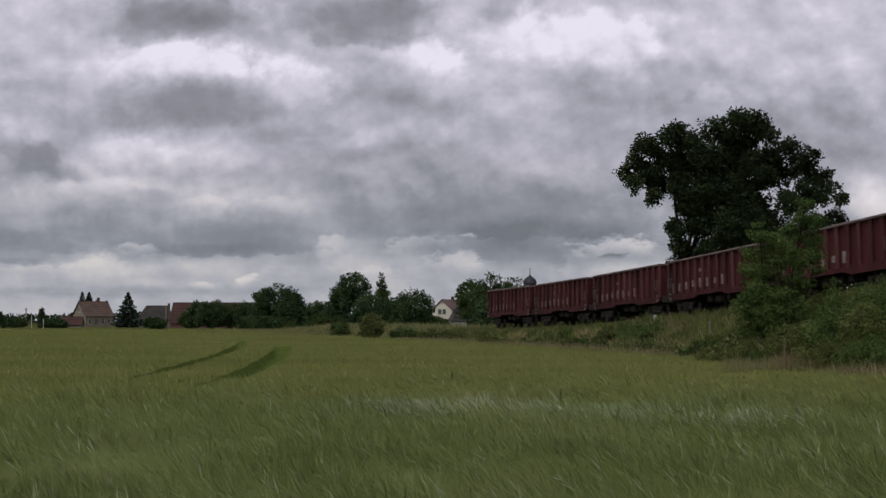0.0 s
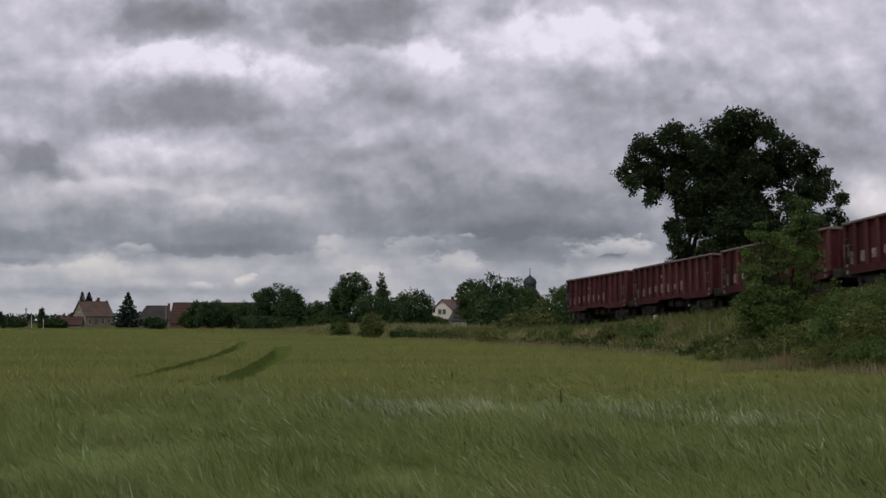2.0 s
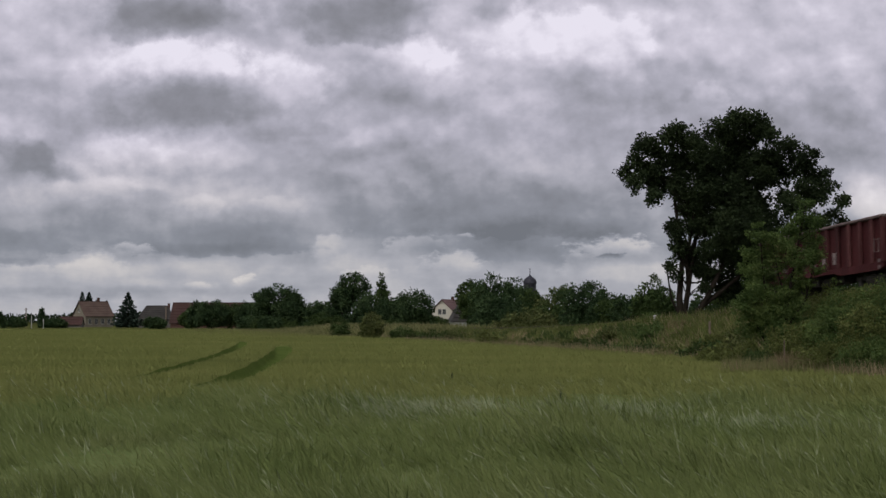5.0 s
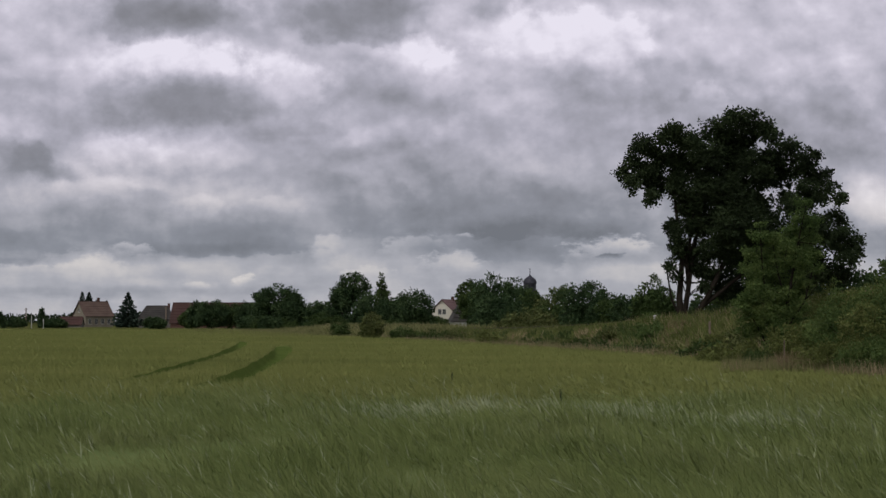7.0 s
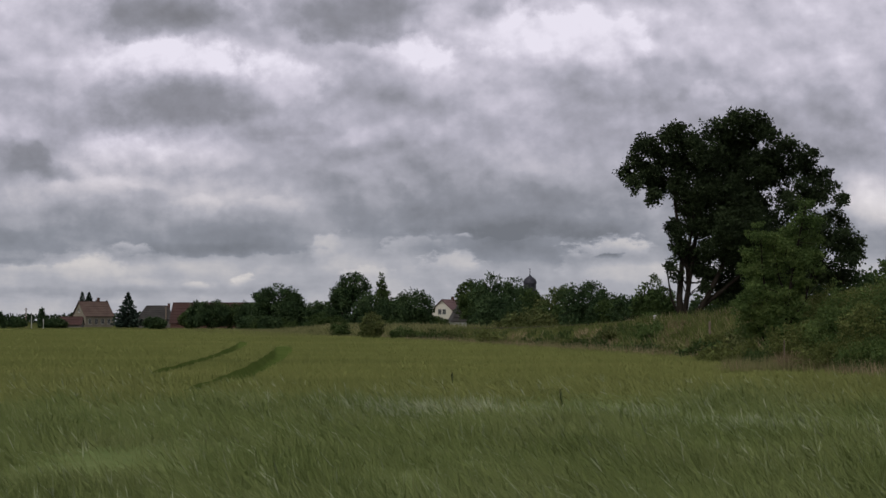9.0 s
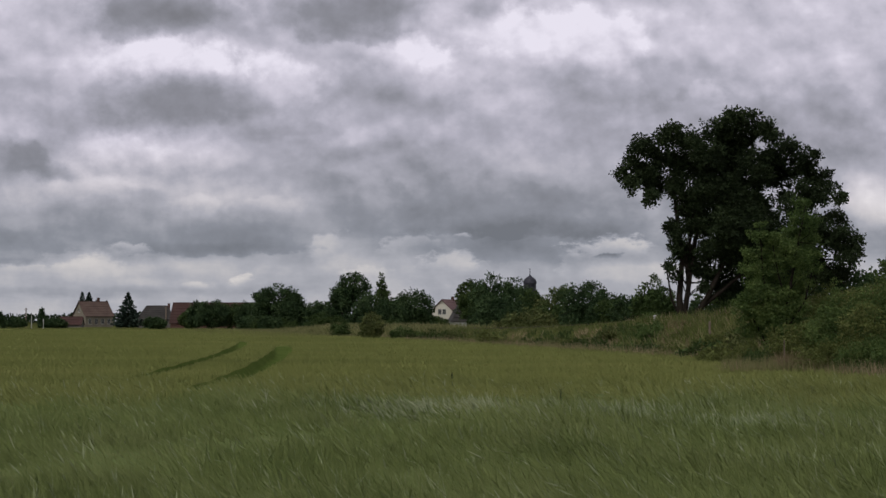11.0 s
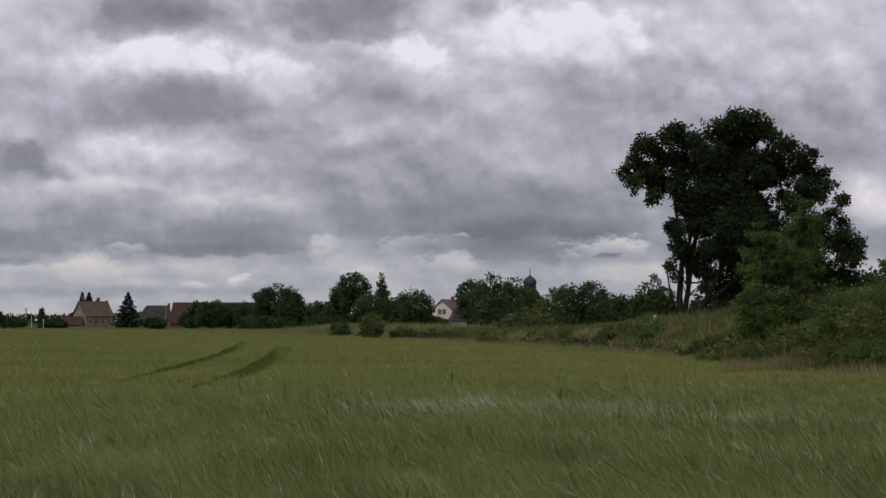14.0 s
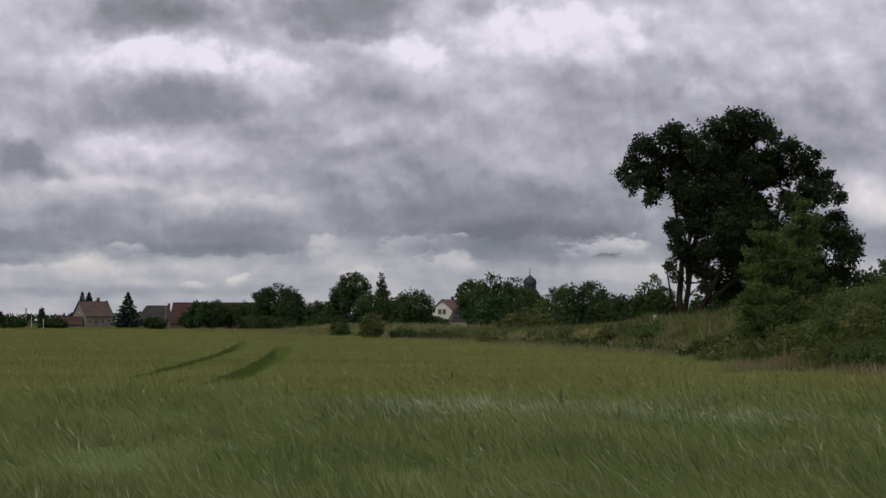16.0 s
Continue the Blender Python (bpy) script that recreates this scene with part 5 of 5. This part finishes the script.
# ---------------- buildings ----------------
def house(label, x, y, turn, length, width, eave, ridge, wall, roof, windows=(), chimney=None, over=0.35, hip=0.0, name="house"):
    """Ridge along local x; windows: (face, along, sill, w, h) with face 'g' the gable at -x, 'f' the side at -y."""
    h = thing(name, pose(x, y, 0, 0, 0, turn), label, "house" if name == "house" else "barn")
    L, W = length / 2, width / 2
    bm = bmesh.new()
    pts = [(-W, 0), (W, 0), (W, eave), (0, ridge - 0.12), (-W, eave)]
    if hip:
        pts = [(-W, 0), (W, 0), (W, eave), (0, eave), (-W, eave)]
    a = [bm.verts.new((-L, py, pz)) for py, pz in pts]
    b = [bm.verts.new((L, py, pz)) for py, pz in pts]
    bm.faces.new(a)
    bm.faces.new(b[::-1])
    for i in range(5):
        if i not in (2, 3):
            j = (i + 1) % 5
            bm.faces.new((a[i], b[i], b[j], a[j]))
    part("wall", bm, wall, h)
    slope = (ridge - eave) / W
    for sy in (-1, 1):
        bm = bmesh.new()
        lo, hi = [], []
        for (px, py) in ((-L - over, W + over), (L + over, W + over), (L + over - hip, 0), (-L - over + hip, 0)):
            z = ridge - slope * py
            lo.append(bm.verts.new((px, sy * py, z - 0.06)))
            hi.append(bm.verts.new((px, sy * py, z + 0.14)))
        bm.faces.new(lo)
        bm.faces.new(hi[::-1])
        for i in range(4):
            bm.faces.new((lo[i], lo[(i + 1) % 4], hi[(i + 1) % 4], hi[i]))
        ob = part("roof_slope", bm, roof, h)
        rows = int(math.hypot(W, ridge - eave) / 0.9)
        for k in range(1, rows):
            py = (W + over) * k / rows
            z = ridge - slope * py + 0.14
            cut = hip * (1 - k / rows)
            part("tile_course", boxes((-L - over + cut + 0.02, L + over - cut - 0.02, *sorted((sy * py, sy * (py + 0.12))), z - 0.08, z + 0.012)), roof, ob)
    for sx in (-1, 1) if hip else ():
        bm = bmesh.new()
        z = ridge - slope * (W + over)
        q = [(sx * (L + over), -W - over, z), (sx * (L + over), W + over, z), (sx * (L + over - hip), 0, ridge)]
        lo = [bm.verts.new((x1, y1, z1 - 0.06)) for x1, y1, z1 in q]
        hi = [bm.verts.new((x1, y1, z1 + 0.14)) for x1, y1, z1 in q]
        bm.faces.new(lo)
        bm.faces.new(hi[::-1])
        for i in range(3):
            bm.faces.new((lo[i], lo[(i + 1) % 3], hi[(i + 1) % 3], hi[i]))
        part("roof_end", bm, roof, h)
    part("ridge_cap", boxes((-L - over + hip, L + over - hip, -0.16, 0.16, ridge + 0.02, ridge + 0.22), bevel=0.05), roof, h)
    for face, along, sill, w, hh in windows:
        win = new("window")
        win.parent = h
        if face == "g":
            win.matrix_basis = pose(-L, along, sill, 0, 0, -90)
        else:
            win.matrix_basis = pose(along, -W, sill)
        part("frame", boxes((-w / 2 - 0.05, w / 2 + 0.05, -0.06, 0.02, -0.05, 0), (-w / 2 - 0.05, w / 2 + 0.05, -0.06, 0.02, hh, hh + 0.05), (-w / 2 - 0.05, -w / 2, -0.06, 0.02, 0, hh), (w / 2, w / 2 + 0.05, -0.06, 0.02, 0, hh), (-0.03, 0.03, -0.05, 0.02, 0, hh)), FRAME_WHITE, win)
        part("pane", boxes((-w / 2, w / 2, -0.03, 0.01, 0, hh)), GLASS, win)
        part("sill", boxes((-w / 2 - 0.12, w / 2 + 0.12, -0.14, 0.0, -0.12, -0.054)), FRAME_WHITE, win)
    if chimney:
        cx, cy, top = chimney
        part("chimney", boxes((cx - 0.35, cx + 0.35, cy - 0.35, cy + 0.35, ridge - 1.6, top), (cx - 0.42, cx + 0.42, cy - 0.42, cy + 0.42, top, top + 0.15), bevel=0.03), BRICK, h)
    return h


def build_village():
    house("cream gabled house with a maroon tiled roof", 2.09, 438, 62, 10, 6.6, 5.0, 7.9, CREAM, MAROON_TILE,
          (("g", 0.7, 3.8, 1.05, 1.45), ("g", -0.7, 3.8, 1.05, 1.45), ("g", 1.6, 1.2, 1.0, 1.3), ("g", -1.6, 1.2, 1.0, 1.3), ("f", 0, 1.2, 1.0, 1.3)), (1.5, 0.0, 8.8))
    house("farm shed with a big dark weathered roof and white wall", 8.60, 356, 6, 13.5, 9, 2.3, 7.6, WHITE_WALL, DARK_TILE, (), None, 0.4, hip=3.0, name="shed")
    house("ochre farmhouse with an orange tiled roof", -111.39, 486, 40, 9.6, 8.4, 3.7, 8.0, OCHRE, ORANGE_TILE,
          (("g", 0, 4.7, 0.8, 1.2), ("f", -3.2, 1.0, 0.9, 1.5), ("f", -1.0, 1.0, 0.9, 1.5), ("f", 1.2, 1.0, 0.9, 1.5), ("f", 3.4, 1.0, 0.9, 1.5), ("g", -2, 1.0, 0.9, 1.5)), (2.0, 0.3, 9.2))
    house("low outbuilding with a dull red roof", -112.82, 464, 4, 6.6, 5.0, 0.9, 3.1, GREY_WALL, RED_TILE, (), None, 0.2, name="shed")
    house("grey barn with a hipped grey roof", -84.75, 452, 5, 10.5, 8, 2.6, 6.3, GREY_WALL, DARK_TILE, (), (3.5, 0.4, 7.0), 0.35, hip=2.6, name="barn")
    house("long barn with an old dark red tiled roof", -65.07, 434, -2, 23, 9, 1.6, 7.0, BRICK, RED_TILE, (), None, 0.3, name="barn")
    # church tower
    y = 600.0
    t = thing("church_tower", pose(34.19, y, 0), "church tower with a dark slate onion dome and spire", "church tower")
    part("shaft", turned([(2.45, 0), (2.45, 17.10)], 8), SLATE, t)
    zb = 16.65
    part("dome", turned([(2.75, zb), (2.6, zb + 0.7), (2.3, zb + 1.5), (1.6, zb + 2.2), (0.8, zb + 2.7), (0.35, zb + 3.2), (0.2, zb + 3.6)], 16), SLATE, t)
    part("spire", turned([(0.14, zb + 3.5), (0.12, zb + 4.4), (0.3, zb + 4.6), (0.12, zb + 4.8), (0.07, zb + 5.8)], 8), SLATE, t)
    part("weathervane", boxes((-0.45, 0.3, -0.03, 0.03, zb + 5.5, zb + 5.75)), SLATE, t)
    # posts and poles
    for x, yy, h in ((-107.75, 400, 3.5), (-105.16, 402, 2.4)):
        p = thing("white_post", pose(x, yy, 0), "white painted post at the village edge", "post", "white posts")
        part("shaft", turned([(0.09, 0), (0.09, h), (0.04, h + 0.1)], 8), POST_WHITE, p)
    for x, yy, h in ((-128.34, 470, 6.0), (-68.90, 380, 5.6)):
        p = thing("wooden_pole", pose(x, yy, 0), "weathered wooden utility pole", "pole", "utility poles")
        part("shaft", turned([(0.2, 0), (0.16, h)], 8), POLE_WOOD, p)
        part("crossarm", boxes((-0.5, 0.5, -0.06, 0.06, h - 0.5, h - 0.36)), POLE_WOOD, p)
    for x, yy, hh in ((0.20, 33.0, 0.86), (1.93, 25.0, 0.86)):
        st = thing("dock_plant", pose(x, yy, 0), "dark dock stalk standing above the barley", "weed", "docks in the barley")
        rng = np.random.default_rng(int(yy * 10 + x))
        V, F = tubes([[(0, 0, 0, 0.009), (0.01, 0, hh * 0.6, 0.008), (-0.02, 0, hh, 0.005)]], 5)
        part("stem", fast_mesh("stem", V, F, BARK), BARK, st)
        n = 46
        z = rng.uniform(0.62, 1.0, n) * hh
        a = rng.uniform(0, 6.28, n)
        d = unit(np.stack([np.cos(a), np.sin(a), np.full(n, 1.2)], 1))
        V, F = kites(np.stack([np.zeros(n), np.zeros(n), z], 1), d, unit(np.cross(d, rng.normal(size=(n, 3)))), rng.uniform(0.03, 0.07, n), rng.uniform(0.012, 0.025, n))
        part("seed_head", fast_mesh("seed_head", V, F, DARK_LEAF), DARK_LEAF, st)
    for x, yy, h, r, lab in ((12.57, 72.0, 0.95, 0.06, "short brown weathered wooden post on the embankment slope"), (10.0, 44.8, 1.5, 0.02, "thin weathered wooden stake among the dry grass")):
        p = thing("wooden_stake", pose(x, yy, float(ground_z(x, yy)) - 0.1), lab, "stake")
        part("shaft", turned([(r, 0), (r * 0.95, h), (r * 0.5, h + 0.04)], 8), POLE_WOOD, p)
    # distance stone by the line
    yy = 86.5
    x = 12.03
    z = float(ground_z(x, yy))
    st = thing("marker_stone", pose(x, yy, z), "small white marker stone on the embankment", "marker stone")
    part("stone", boxes((-0.11, 0.11, -0.1, 0.1, -0.1, 0.36), bevel=0.03), STONE, st)


# ---------------- sky ----------------
def build_clouds():
    """The cloud cover: a sheet 300 m up that dips to the horizon far out."""
    rs = np.concatenate([np.linspace(620, 3400, 24), np.linspace(3500, 4930, 30)])
    az = np.radians(np.linspace(-58, 58, 60))
    R, A = np.meshgrid(rs, az, indexing="ij")
    drop = np.clip((R - 3300) / 1600, 0, 1.05)
    Z = 300 - 325 * (drop ** 1.6)
    V = np.stack([R * np.sin(A), R * np.cos(A), Z], 2).reshape(-1, 3)
    w = len(az)
    i = (np.arange(len(rs) - 1)[:, None] * w + np.arange(w - 1)[None, :]).ravel()
    F = np.stack([i, i + 1, i + w + 1, i + w], 1)
    ob = new("cloud_cover", fast_mesh("cloud_cover", V, F, CLOUD, True))
    ob.location = EYE
    return tagged(ob, "grey and white broken rain clouds drifting slowly", "clouds", kind="structure")


build_ground()
CLOUDS = build_clouds()
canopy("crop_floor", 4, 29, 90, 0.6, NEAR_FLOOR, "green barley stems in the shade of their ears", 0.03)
canopy("barley_field", 28.5, 252, 240, 0.52, CANOPY, "wide field of ripening yellow-green barley", 0.035)
build_near_crop()
build_far_crop()
build_verge()
build_track()
build_train()
build_oak()
build_near_bushes()
build_line_bushes()
build_village_trees()
build_village()


# ---------------- what moves ----------------
def motions():
    walk(CLOUDS, [(0.0, pose(10.5, 15, 2.0)), (16.0, pose(-10.5, -15, 2.0))])
    # the train draws away to the south
    for k, w in enumerate(WAGONS):
        rows = []
        for i in range(33):
            t = i * 0.5
            s = TAIL_S + SPEED * t - 0.65 + 6.45 + k * LONG
            a, b = on_track(s - 4.5), on_track(s + 4.5)
            d = a - b
            m = Matrix.Translation((a + b) / 2) @ pose(0, 0, 0, 0, 0, math.degrees(math.atan2(d.y, d.x))) @ pose(0, 0, 0, 0, -math.degrees(math.atan2(d.z, math.hypot(d.x, d.y))), 0)
            rows.append((t, m))
        walk(w, rows)
    for a in WHEELSETS:
        p = a.matrix_basis.translation.copy()
        rows = []
        for i in range(0, 481, 1 if len(WHEELSETS) < 30 else 2):
            t = i / 30
            rows.append((t, pose(*p, 0, -math.degrees(SPEED * t / 0.46), 0)))
        walk(a, rows)
    # gusts through the crop
    for ob, x, y in PATCHES:
        rows = []
        for i in range(41):
            t = i * 0.4
            g = math.sin(1.9 * t + 0.55 * x + 0.3 * y) + 0.6 * math.sin(3.1 * t + 0.9 * x - 0.4 * y)
            q = math.sin(2.3 * t + 0.4 * x + 0.7 * y)
            rows.append((t, pose(x, y, 0, 1.0 * q, -1.9 * g, 0)))
        walk(ob, rows)
    # boughs that rock
    for ob, amp, ph in SWAY:
        rows = []
        for i in range(41):
            t = i * 0.4
            g = math.sin(1.5 * t + ph) + 0.5 * math.sin(2.7 * t + 2 * ph)
            rows.append((t, pose(0, 0, 0, 0.3 * amp * math.sin(1.9 * t + ph), 0.6 * amp * g, 0)))
        walk(ob, rows)


motions()
